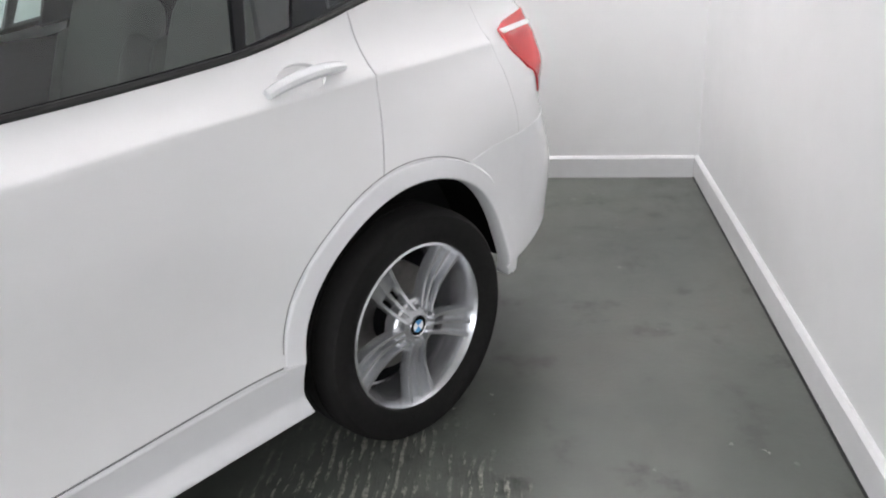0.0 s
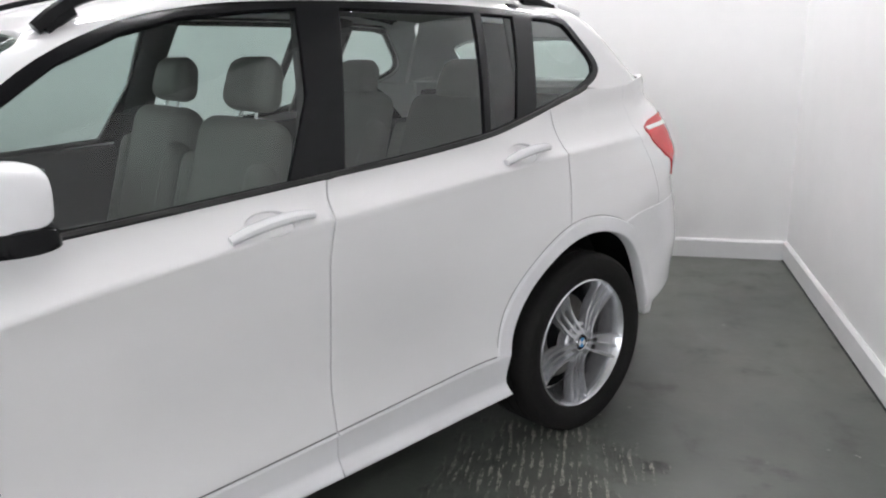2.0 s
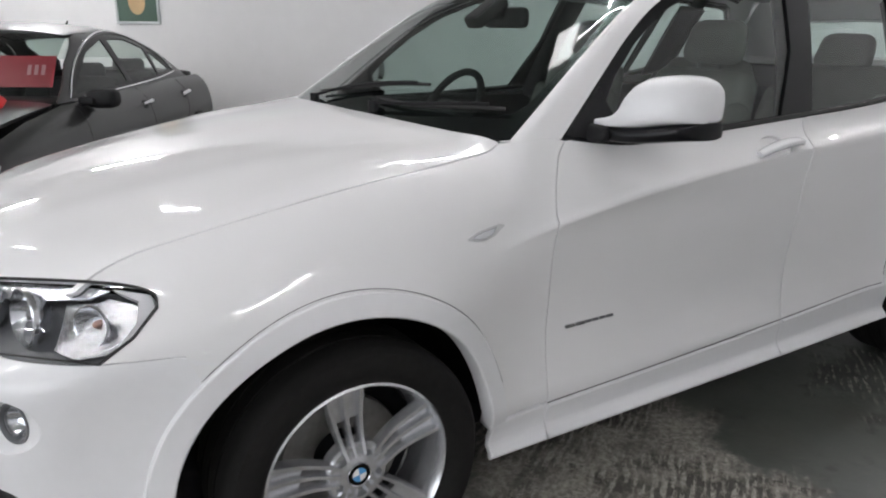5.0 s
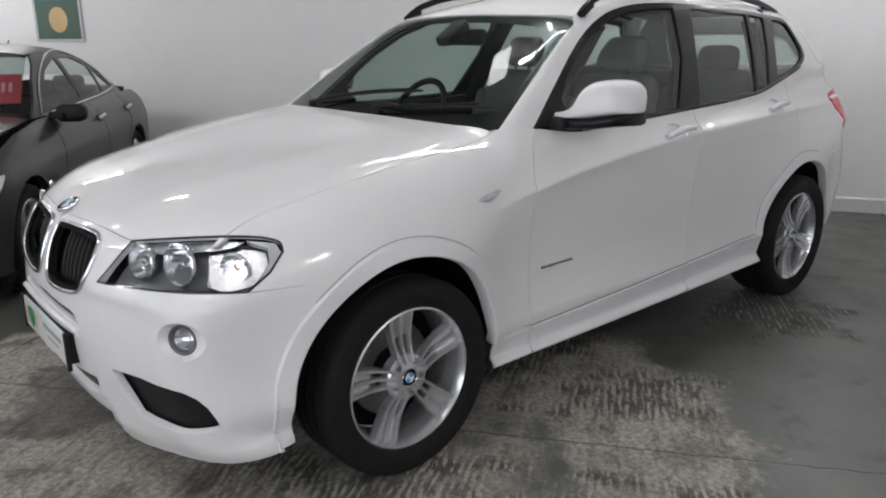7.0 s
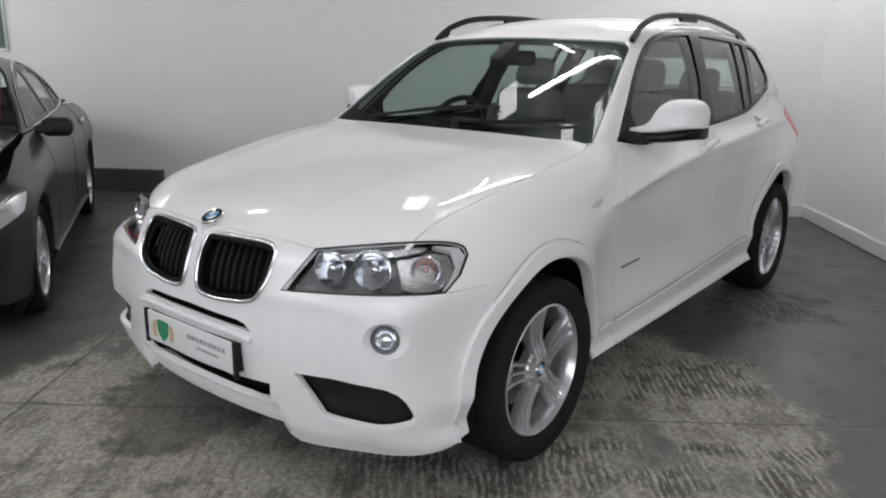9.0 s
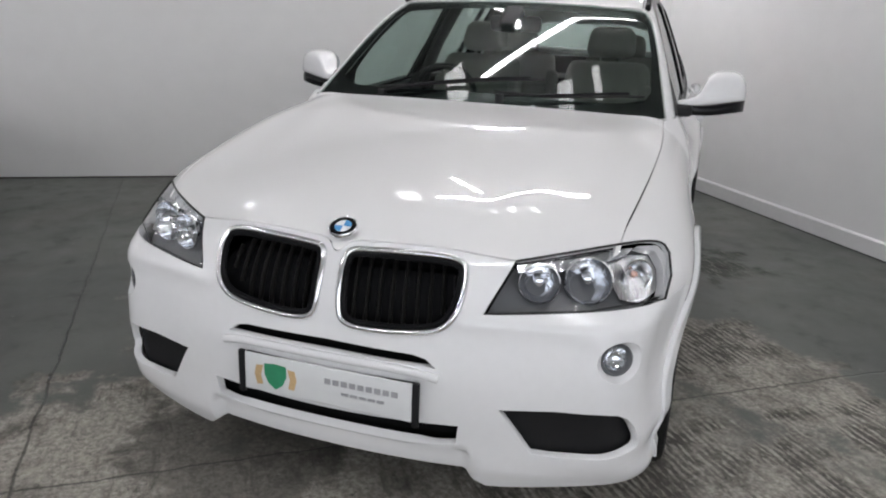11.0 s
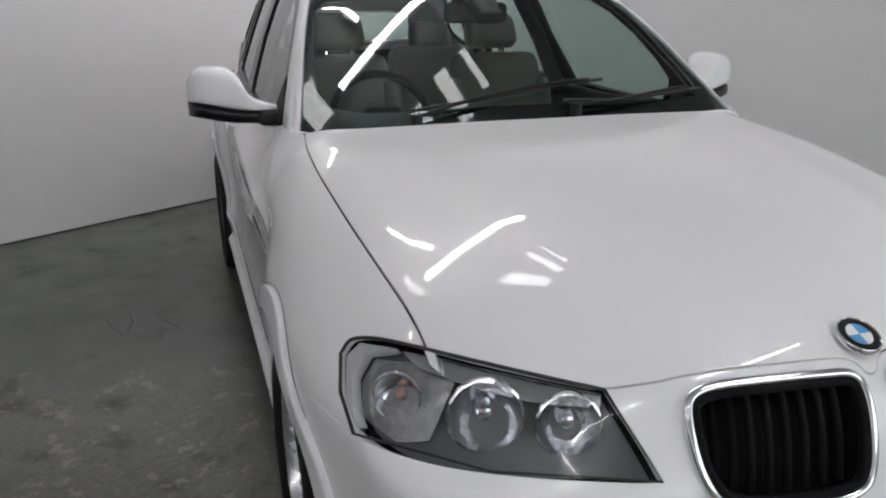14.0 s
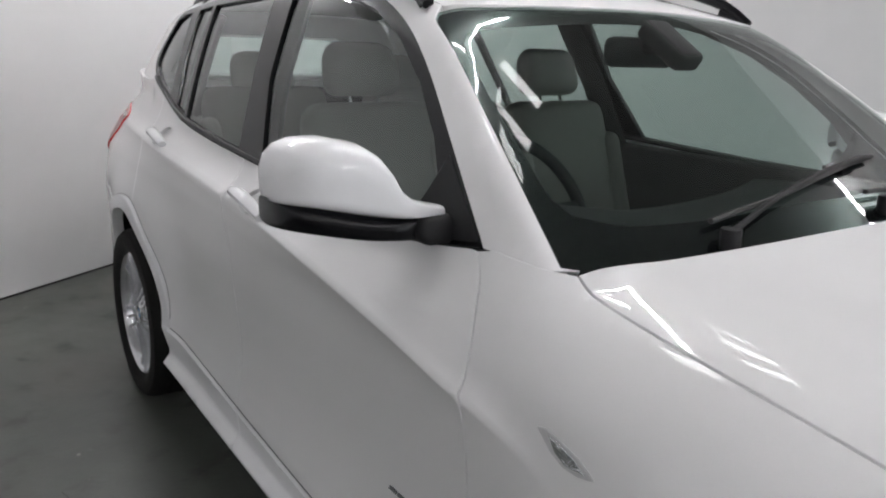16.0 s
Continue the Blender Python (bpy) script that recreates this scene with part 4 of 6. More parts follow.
    # arch trims
    for c, (b0, b1) in ((F_ARCH, (-11, 181)), (R_ARCH, (8, 183))):
        inner, rim_r = (ARCH_IN, ARCH_OUT) if c is F_ARCH else (0.418, 0.463)
        ring = arc(*c, inner, b0, b1, 48) + arc(*c, rim_r, b1, b0, 48)
        low_z, full_z = (0.34, 0.60) if c is F_ARCH else (0.42, 0.62)
        flare = lambda x, y, z: body(x, y, z) - 0.004 - 0.012 * sstep(z, low_z, full_z)
        panel("wheel_arch_trim", flare, "side", ring, WHITE_PLASTIC, suv, "white wheel arch flare", res=0.016, lip=0.046, edge=0.006, flip=s)
        if c is F_ARCH:
            part("arch_bead", tube(line_on(body, "side", arc(*c, rim_r - 0.001, -12, 44, 24), 0.003, s), 0.0065, 8), WHITE_PLASTIC, suv)
        part("arch_seam", tube(line_on(body, "side", arc(*c, rim_r + 0.0075, 46 if c is F_ARCH else 12, 165, 40), 0.0008, s), 0.0012, 5), SEAM, suv)
    # wheel housings
    for c in (F_ARCH, R_ARCH):
        bm = bmesh.new()
        n = 40
        rows = []
        for k in range(n + 1):
            a = radians(2 + 176 * k / n)
            rows.append([bm.verts.new((c[0] + rr * math.cos(a), sg * yy, c[1] + rr * math.sin(a))) for rr, yy in ((0.452, 0.865), (0.452, 0.60), (0.10, 0.59))])
        for k in range(n):
            for j in range(2):
                bm.faces.new((rows[k][j], rows[k][j + 1], rows[k + 1][j + 1], rows[k + 1][j]))
        part("wheel_housing", bm, CAVITY, suv)
    # door handles: a hollow, a bar and its two feet
    for door, (hx, hz, tilt) in ((front_door, (-0.165, 1.027, 4)), (rear_door, (-1.170, 1.078, 5))):
        L = 0.245
        pts = []
        for k in range(13):
            t = k / 12
            x = hx + L / 2 - L * t
            z = hz - 0.006 + 0.022 * t
            bulge = 0.006 + 0.026 * math.sin(math.pi * min(max(t * 0.92 + 0.04, 0), 1)) ** 0.6
            q = line_on(body, "side", [(x, z)], bulge, s)[0]
            pts.append(q)
        rad = [0.009 + 0.008 * math.sin(math.pi * (0.08 + 0.84 * k / 12)) ** 0.7 for k in range(13)]
        handle = part("door_handle", tube(pts, rad, 10, flat=1.25, up=(0, 1, 0)), WHITE_PLASTIC, door, "white bar door handle")
        cup = cup_f if door is front_door else cup_r
        panel("handle_recess", body, "side", shrink(cup, -0.008), WHITE, door, "hollow behind the handle", res=0.014, off=-0.013, lip=0.002, flip=s)
    # side repeater
    rep = [(1.088, 0.911), (1.055, 0.924), (0.985, 0.936), (0.968, 0.932), (1.0, 0.910), (1.03, 0.901), (1.06, 0.903)]
    ind = panel("side_repeater", body, "side", rep, LAMP_PALE, suv, "small bright wedge-shaped indicator lamp", res=0.012, off=0.002, lip=0.004, flip=s)
    panel("lens", body, "side", [(1.072, 0.911), (1.05, 0.920), (0.995, 0.930), (1.01, 0.914), (1.035, 0.906)], REFLECTOR, ind, "bright lens", res=0.012, off=0.0035, lip=0.002, flip=s)
    # lettering on the door, too small to read
    for k, (x0, x1) in enumerate(((0.72, 0.685), (0.68, 0.645), (0.64, 0.618), (0.613, 0.59), (0.585, 0.562), (0.557, 0.53))):
        h = 0.010 if k < 2 else 0.007
        panel("badge_bar", body, "side", [(x0, 0.588 - h / 2), (x1, 0.588 - h / 2), (x1 + 0.004, 0.588 + h / 2), (x0 + 0.004, 0.588 + h / 2)][::1], CHROME if k < 2 else LAMP_DARK, front_door, "", res=0.01, off=0.003, lip=0.003, flip=s)
    # roof rail
    rl = [(0.235, 0.592, 1.545), (0.18, 0.588, 1.585), (0.10, 0.583, 1.622), (-0.1, 0.575, 1.668), (-0.48, 0.565, 1.690), (-0.9, 0.55, 1.681), (-1.35, 0.525, 1.640), (-1.55, 0.51, 1.612), (-1.68, 0.50, 1.582)]
    pts = spline([(x, sg * y, z) for x, y, z in rl], 5)
    rail = part("roof_rail", tube(pts, 0.014, 8, flat=1.2), BLACK_GLOSS, suv, "black roof rail")
    for k0, k1 in ((2, 9), (19, 23), (33, 40)):
        part("rail_foot", tube([(x, y - sg * 0.004, z - 0.018) for x, y, z in pts[k0:k1]], 0.012, 8, flat=1.5), BLACK_GLOSS, rail)
    # tail lamp
    TL = [(-1.994, 0.770, 1.040), (-1.978, 0.742, 1.070), (-1.990, 0.730, 1.092), (-2.042, 0.706, 1.110), (-2.20, 0.666, 1.136), (-2.27, 0.55, 1.12), (-2.28, 0.55, 1.0), (-2.24, 0.68, 0.94), (-2.17, 0.76, 0.895), (-2.11, 0.795, 0.885), (-2.034, 0.80, 0.974)]
    fl = (lambda l: [(-a, b) for a, b in l]) if s else (lambda l: l)
    tail = panel("tail_light", body, "tail", fl([to_tail(p) for p in TL]), TAIL_RED, suv, "red wrap-round tail lamp", res=0.02, off=0.006, lip=0.02)
    panel("lens_band", body, "tail", fl([to_tail(p) for p in ((-1.990, 0.735, 1.089), (-2.10, 0.712, 1.093), (-2.22, 0.680, 1.096), (-2.22, 0.680, 1.080), (-2.10, 0.712, 1.077), (-1.995, 0.738, 1.074))]), TAIL_CLEAR, tail, "pale band across the lamp", res=0.02, off=0.009, lip=0.004)

# rear bumper and tailgate
flip_uv = lambda l: [(-a, b) for a, b in l]
rear_edge = [meet(body, "side", np.array([(-1.92, z)]))[0] for z in np.linspace(1.268, 0.795, 12)]
gate_half = [to_tail((-2.25, 0.0, 1.235)), to_tail((-2.2, 0.35, 1.238)), to_tail((-2.05, 0.60, 1.255))] + [to_tail(p) for p in rear_edge] + [to_tail((-2.30, 0.35, 0.79)), to_tail((-2.33, 0.0, 0.79))]
panel("tailgate", body, "tail", gate_half + flip_uv(gate_half[::-1][1:-1]), WHITE, suv, "white tailgate and rear corners", res=0.04, lip=0.02)
low_edge = [to_tail(meet(body, "side", np.array([p]))[0]) for p in [(-1.92, 0.796), (-1.75, 0.792)] + arc(*R_ARCH, 0.448, 116, 184, 14)]
rear_low = [to_tail((-2.33, 0.0, 0.796)), to_tail((-2.30, 0.35, 0.796))] + low_edge + [to_tail(p) for p in ((-1.80, 0.88, 0.385), (-1.92, 0.84, 0.405), (-2.06, 0.75, 0.440), (-2.22, 0.55, 0.47), (-2.33, 0.0, 0.48))]
panel("rear_bumper", body, "tail", rear_low + flip_uv(rear_low[::-1][1:-1]), WHITE_PLASTIC, suv, "white rear bumper", res=0.035, off=0.003, lip=0.006)
hatch_edge = [meet(cabin, "side", np.array([(-1.86, z)]))[0] for z in np.linspace(1.268, 1.49, 8)]
roof_back = [meet(cabin, "top", np.array([(x, y)]))[0] for x, y in ((-1.78, 0.44), (-1.80, 0.42), (-1.84, 0.2), (-1.85, 0.0))]
th = lambda p: to_tail(p, HATCH)
hatch_half = [th(p) for p in ((-2.2, 0.0, 1.232), (-2.15, 0.35, 1.236), (-2.0, 0.58, 1.25))] + [th(p) for p in hatch_edge] + [th(p) for p in roof_back]
hatch_hole = [th(p) for p in ((-2.2, 0.0, 1.27), (-2.18, 0.35, 1.275), (-2.1, 0.46, 1.285), (-1.98, 0.42, 1.43), (-1.97, 0.3, 1.465), (-1.98, 0.0, 1.475))]
hole_full = hatch_hole + flip_uv(hatch_hole[::-1][1:-1])
panel("hatch_frame", cabin, "hatch", hatch_half + flip_uv(hatch_half[::-1][1:-1]), WHITE, suv, "white tailgate frame", holes=[hole_full], res=0.04, lip=0.02)
rear_pane = panel("rear_window", cabin, "hatch", shrink(hole_full, -0.006), GLASS_SIDE, suv, "tinted rear window", res=0.08, off=-0.006, lip=0.003)
rear_pane.visible_shadow = False
part("spoiler", rbox((0.16, 0.84, 0.03), (-1.885, 0, 1.578), 0.012, Matrix.Rotation(radians(-14), 4, "Y")), WHITE_PLASTIC, suv, "white roof spoiler")

# front bumper with its openings
side_line = [to_nose(p) for p in ((1.945, 0.845, 0.7695), (1.87, 0.875, 0.7712), (1.80, 0.895, 0.7715))]
arch_edge = []
for a in (68, 55, 45, 35, 25, 15, 5, -5, -14):
    x, z = F_ARCH[0] + 0.458 * math.cos(radians(a)), F_ARCH[1] + 0.458 * math.sin(radians(a))
    if z < 0.762:
        arch_edge.append(to_nose(meet(body, "side", np.array([(x, z)]))[0]))
bottom = [to_nose(p) for p in ((1.90, 0.885, 0.255), (1.98, 0.855, 0.252), (2.06, 0.78, 0.250), (2.14, 0.65, 0.240), (2.20, 0.50, 0.224), (2.215, 0.455, 0.222), (2.235, 0.39, 0.272), (2.26, 0.2, 0.270), (2.265, 0.0, 0.268))]
bump_half = hood_front[:-1] + [lamp_uv[1], lamp_uv[0], lamp_uv[9]] + side_line + arch_edge + bottom
bump_full = bump_half + flip_uv(bump_half[::-1][1:-1])

KIDNEY = [(2.24, 0.030, 0.845), (2.24, 0.048, 0.880), (2.24, 0.11, 0.889), (2.235, 0.20, 0.893), (2.22, 0.30, 0.892), (2.205, 0.348, 0.880), (2.205, 0.366, 0.855), (2.21, 0.360, 0.790),
          (2.225, 0.342, 0.735), (2.24, 0.302, 0.700), (2.26, 0.21, 0.685), (2.265, 0.11, 0.680), (2.262, 0.060, 0.686), (2.255, 0.037, 0.708), (2.25, 0.030, 0.77)]
kid_uv = spline([to_nose(p) for p in KIDNEY], 5, True)
kid_gap = shrink(kid_uv, -0.005)
INTAKE = [(2.225, 0.475, 0.500), (2.19, 0.62, 0.508), (2.14, 0.72, 0.506), (2.115, 0.762, 0.498), (2.095, 0.793, 0.478), (2.08, 0.815, 0.450), (2.07, 0.832, 0.415), (2.066, 0.842, 0.385), (2.075, 0.838, 0.372), (2.13, 0.75, 0.364), (2.19, 0.62, 0.360), (2.215, 0.575, 0.364)]
int_uv = [to_nose(p) for p in INTAKE]
LOWER = [(2.275, -0.385, 0.436), (2.29, 0.0, 0.424), (2.275, 0.385, 0.436), (2.27, 0.378, 0.374), (2.28, 0.2, 0.352), (2.285, 0.0, 0.344), (2.28, -0.2, 0.352), (2.27, -0.378, 0.374)]
low_uv = spline([to_nose(p) for p in LOWER[:3]], 6) + spline([to_nose(p) for p in LOWER[3:]], 4)
SLOT = [(2.27, -0.315, 0.600), (2.27, -0.285, 0.624), (2.275, -0.25, 0.632), (2.285, 0.0, 0.637), (2.275, 0.25, 0.632), (2.27, 0.285, 0.624), (2.27, 0.315, 0.600), (2.285, 0.0, 0.603)]
slot_uv = [to_nose(p) for p in SLOT]
FOG_AT = (2.118, 0.758, 0.643)
fu, fv = to_nose(FOG_AT)
fog_uv = [(fu + 0.004 + 0.060 * math.cos(a), fv + 0.048 * math.sin(a)) for a in [2 * math.pi * k / 28 for k in range(28)]]
holes = [kid_gap, flip_uv(kid_gap), int_uv, flip_uv(int_uv), low_uv, slot_uv, fog_uv, flip_uv(fog_uv)]
# bumper skin, with lamps cut away
bumper = panel("front_bumper", body, "nose", bump_full, WHITE_PLASTIC, suv, "white front bumper with dark lower intakes", holes=holes, res=0.024, gap=0.0015, lip=0.024,
               guides=[[to_nose((2.24, k * y, z)) for z in np.linspace(0.40, 0.25, 9)] for k in (-1, 1) for y in (0.386, 0.401, 0.416)] +
                      [[to_nose((2.26, y, z)) for y in np.linspace(-0.40, 0.40, 30)] for z in (0.332,)])
backing_half = [to_nose(p) for p in ((2.24, 0.0, 0.85), (2.20, 0.35, 0.86), (2.2, 0.45, 0.70), (1.9, 0.86, 0.70), (1.86, 0.88, 0.34), (2.1, 0.7, 0.31), (2.26, 0.0, 0.31))]
panel("intake_backing", body, "nose", backing_half + flip_uv(backing_half[::-1][1:-1]), CAVITY, bumper, "dark space behind the intakes", res=0.06, off=-0.06, lip=0)
# folded lips: below the slot and along the spoiler
pts = line_on(body, "nose", [to_nose((2.28, y, 0.588 - 0.012 * abs(y / 0.32) ** 6)) for y in np.linspace(-0.325, 0.325, 25)], 0.004)
part("bumper_lip", tube(pts, 0.012, 10), WHITE_PLASTIC, bumper)

for s in (False, True):
    sg = -1 if s else 1
    uvf = flip_uv if s else (lambda l: l)
    # kidney grille
    K = line_on(body, "nose", uvf(kid_uv), 0.004)
    grille = part("kidney_grille", tube(K, 0.0085, 10, True, up=(1, 0, 0)), CHROME, suv, "chrome framed kidney grille with dark slats")
    panel("grille_backing", body, "nose", uvf(shrink(kid_uv, -0.02)), CAVITY, grille, "", res=0.05, off=-0.095, lip=0)
    part("grille_shroud", tube(line_on(body, "nose", uvf(shrink(kid_uv, -0.006)), -0.016), 0.011, 8, True, up=(1, 0, 0)), SEAL, grille, "black gap round the frame")
    part("inner_frame", tube(line_on(body, "nose", uvf(shrink(kid_uv, 0.0135)), 0.001), 0.0075, 8, True, up=(1, 0, 0)), CAVITY, grille, "black inner frame")
    ys = np.linspace(0.055, 0.345, 9)
    for y in ys:
        zt = 0.885 if 0.05 < y < 0.33 else 0.86
        zb = 0.685 + max(0, (y - 0.26)) * 1.1
        pts = line_on(body, "nose", [to_nose((2.24, sg * y, zz)) for zz in np.linspace(zb, zt, 6)], -0.046)
        part("slat", tube(pts, 0.012, 6, flat=0.4, up=(0, 1, 0)), SLAT, grille)
    panel("intake_mesh", body, "nose", uvf(shrink(int_uv, -0.03)), BLACK, bumper, "black mesh in the lower intake", res=0.03, off=-0.036, lip=0)
    # headlamp: housing, reflectors, lens, black edge
    lu = uvf(lamp_loop)
    lamp = panel("headlight", body, "nose", shrink(lu, 0.003), LAMP_DARK, suv, "large clear headlight with twin round reflectors", res=0.03, off=-0.050, lip=0.0)
    edge = line_on(body, "nose", lu, 0.001)
    part("lamp_seal", tube(edge, 0.0022, 6, True), SEAL, lamp)
    top_run = line_on(body, "nose", uvf([lamp_uv[0]] + lamp_top + [lamp_uv[7], lamp_uv[8]])[1:], 0.001)
    part("lamp_seal", tube(top_run, 0.0034, 6), SEAL, lamp)
    for (px, py, pz), rr in (((2.107, 0.533, 0.834), 0.053), ((2.037, 0.648, 0.836), 0.063)):
        q = line_on(body, "nose", uvf([to_nose((px, py, pz))]), -0.026)[0]
        face = Vector((1, 0.30 * sg, 0.10)).normalized()
        m = Matrix.Translation(q) @ face.to_track_quat("Y", "Z").to_matrix().to_4x4()
        bowl = lathe([(rr * 1.04, 0.014), (rr * 1.03, 0.024), (rr * 0.97, 0.026), (rr * 0.90, 0.010), (rr * 0.70, -0.012), (rr * 0.42, -0.026), (0.016, -0.032)], 40)
        bmesh.ops.transform(bowl, matrix=m, verts=bowl.verts)
        refl = part("reflector", bowl, REFLECTOR, lamp, "silvered bowl")
        bulb = lathe([(0.0, 0.016), (0.011, 0.012), (0.015, 0.0), (0.015, -0.034)], 16)
        bmesh.ops.transform(bulb, matrix=m, verts=bulb.verts)
        part("bulb", bulb, CHROME, refl, "bulb shield")
    # corner chamber with the turn lamp
    cov = [to_nose(p) for p in ((2.01, 0.70, 0.890), (1.95, 0.765, 0.898), (1.885, 0.822, 0.886), (1.882, 0.842, 0.845), (1.915, 0.842, 0.792), (1.975, 0.785, 0.782), (2.01, 0.735, 0.795))]
    panel("turn_lens", body, "nose", uvf(cov), TURN_REFLECTOR, lamp, "bright corner reflector", res=0.016, off=-0.036, lip=0.006)
    # a small bowl with an amber bulb in the corner chamber
    q = line_on(body, "nose", uvf([to_nose((1.945, 0.775, 0.838))]), -0.026)[0]
    face = Vector((1, 0.75 * sg, 0.10)).normalized()
    m = Matrix.Translation(q) @ face.to_track_quat("Y", "Z").to_matrix().to_4x4()
    bowl = lathe([(0.047, 0.006), (0.045, 0.011), (0.042, 0.010), (0.036, -0.004), (0.022, -0.016), (0.008, -0.021)], 32)
    bmesh.ops.transform(bowl, matrix=m, verts=bowl.verts)
    refl = part("reflector", bowl, REFLECTOR, lamp, "small silvered bowl")
    bulb = lathe([(0.0, 0.002), (0.005, 0.0), (0.008, -0.006), (0.008, -0.020)], 14)
    bmesh.ops.transform(bulb, matrix=m, verts=bulb.verts)
    part("bulb", bulb, AMBER, refl, "pale amber bulb")
    outer = [to_nose(p) for p in ((1.925, 0.785, 0.909), (1.855, 0.832, 0.898), (1.843, 0.850, 0.870), (1.89, 0.857, 0.815), (1.935, 0.847, 0.776), (1.917, 0.846, 0.790), (1.878, 0.846, 0.846), (1.877, 0.828, 0.888))]
    panel("outer_bezel", body, "nose", uvf(outer), LAMP_PALE, lamp, "pale grey outer surround", res=0.016, off=-0.010, lip=0.026)
    brow = [to_nose(p) for p in ((2.155, 0.493, 0.884), (2.07, 0.605, 0.898), (1.99, 0.715, 0.910), (1.93, 0.775, 0.908), (1.95, 0.745, 0.886), (2.0, 0.69, 0.874), (2.08, 0.585, 0.858), (2.155, 0.495, 0.862))]
    panel("lamp_brow", body, "nose", uvf(brow), REFLECTOR, lamp, "silvered strip", res=0.02, off=-0.018, lip=0.006)
    lens = panel("lens", body, "nose", lu, LENS, lamp, "clear cover", res=0.03, off=-0.001, lip=0.003)
    lens.visible_shadow = False
    # fog lamp: a white hollow that leads back to a round lamp facing forwards
    mouth = line_on(body, "nose", uvf(fog_uv), -0.002)
    normal = (mouth[0] - mouth[14]).cross(mouth[7] - mouth[21]).normalized()
    normal = normal if normal.x > 0 else -normal
    face = (normal + Vector((0.35, 0, 0))).normalized()
    q = sum(mouth, Vector()) / 28 - normal * 0.017
    m = Matrix.Translation(q) @ face.to_track_quat("Y", "Z").to_matrix().to_4x4()
    minv = m.inverted()
    back = []
    for p in mouth:
        d = minv @ p
        d = Vector((d.x, 0, d.z)).normalized() * 0.0455
        back.append(m @ Vector((d.x, 0.001, d.z)))
    bm = bmesh.new()
    A, B = [bm.verts.new(p) for p in mouth], [bm.verts.new(p) for p in back]
    for k in range(28):
        bm.faces.new((A[k], A[(k + 1) % 28], B[(k + 1) % 28], B[k]))
    part("fog_hollow", bm, WHITE_PLASTIC, bumper, "white hollow round the fog light")
    ring = lathe([(0.0465, -0.012), (0.0455, 0.001), (0.044, 0.005), (0.039, 0.004), (0.034, -0.006), (0.031, -0.03)], 32)
    bmesh.ops.transform(ring, matrix=m, verts=ring.verts)
    fog = part("fog_light", ring, LAMP_DARK, suv, "round clear fog light in a dark ring")
    bowl = lathe([(0.033, -0.008), (0.027, -0.018), (0.016, -0.026), (0.0, -0.030)], 24)
    bmesh.ops.transform(bowl, matrix=m, verts=bowl.verts)
    part("reflector", bowl, REFLECTOR, fog)
    dome = lathe([(0.035, -0.003), (0.027, 0.005), (0.013, 0.009), (0.0, 0.010)], 24)
    bmesh.ops.transform(dome, matrix=m, verts=dome.verts)
    part("lens", dome, LENS, fog, "clear domed lens").visible_shadow = False

# badge on the bonnet: a plain quartered disc
q = line_on(body, "nose", [to_nose((2.19, 0.0, 0.922))], 0.008)[0]
nrm = Vector((0.43, 0.0, 0.90)).normalized()
mb = Matrix.Translation(q) @ nrm.to_track_quat("Y", "Z").to_matrix().to_4x4()


def roundel(m, r, parent, name="round_badge"):
    disc = lathe([(r, -0.004), (r, 0.003), (r * 0.94, 0.006), (r * 0.88, 0.004)], 40)
    bmesh.ops.transform(disc, matrix=m, verts=disc.verts)
    badge = part(name, disc, CHROME, parent, "round enamel badge, blue and white")
    ring = lathe([(r * 0.90, 0.0045), (r * 0.58, 0.0045)], 40)
    bmesh.ops.transform(ring, matrix=m, verts=ring.verts)
    part("dark_ring", ring, BLACK_GLOSS, badge, "black ring")
    for k in range(4):
        bm = bmesh.new()
        c = bm.verts.new((0, 0.005, 0))
        pts = [bm.verts.new((r * 0.58 * math.cos(radians(90 * k + 11.25 * j)), 0.005, r * 0.58 * math.sin(radians(90 * k + 11.25 * j)))) for j in range(9)]
        bm.faces.new([c] + pts)
        bmesh.ops.transform(bm, matrix=m, verts=bm.verts)
        part("quarter", bm, BLUE if k % 2 else ENAMEL_WHITE, badge)
    return badge


roundel(mb, 0.041, suv)

# plate: a white trade plate in a dark holder with a crest and grey lettering
px = 2.303
plate_z = 0.506
plate = part("number_plate", rbox((0.008, 0.505, 0.112), (px, 0.012, plate_z), 0.003), PLATE_WHITE, suv, "white dealer show plate with a green crest")
for y in (-0.250, 0.274):
    part("plate_clip", rbox((0.014, 0.018, 0.128), (px + 0.001, y, plate_z - 0.004), 0.003), BLACK, plate, "black plate holder end")
part("plate_holder", rbox((0.03, 0.520, 0.10), (px - 0.021, 0.012, plate_z), 0.004), BLACK, plate)


def flat_shape(points, x, mat, parent, name, label=""):
    bm = bmesh.new()
    f = bm.faces.new([bm.verts.new((x, y, z)) for y, z in points])
    r = bmesh.ops.extrude_face_region(bm, geom=[f])
    bmesh.ops.translate(bm, vec=(0.0015, 0, 0), verts=[p for p in r["geom"] if isinstance(p, bmesh.types.BMVert)])
    return part(name, bm, mat, parent, label, smooth=False)


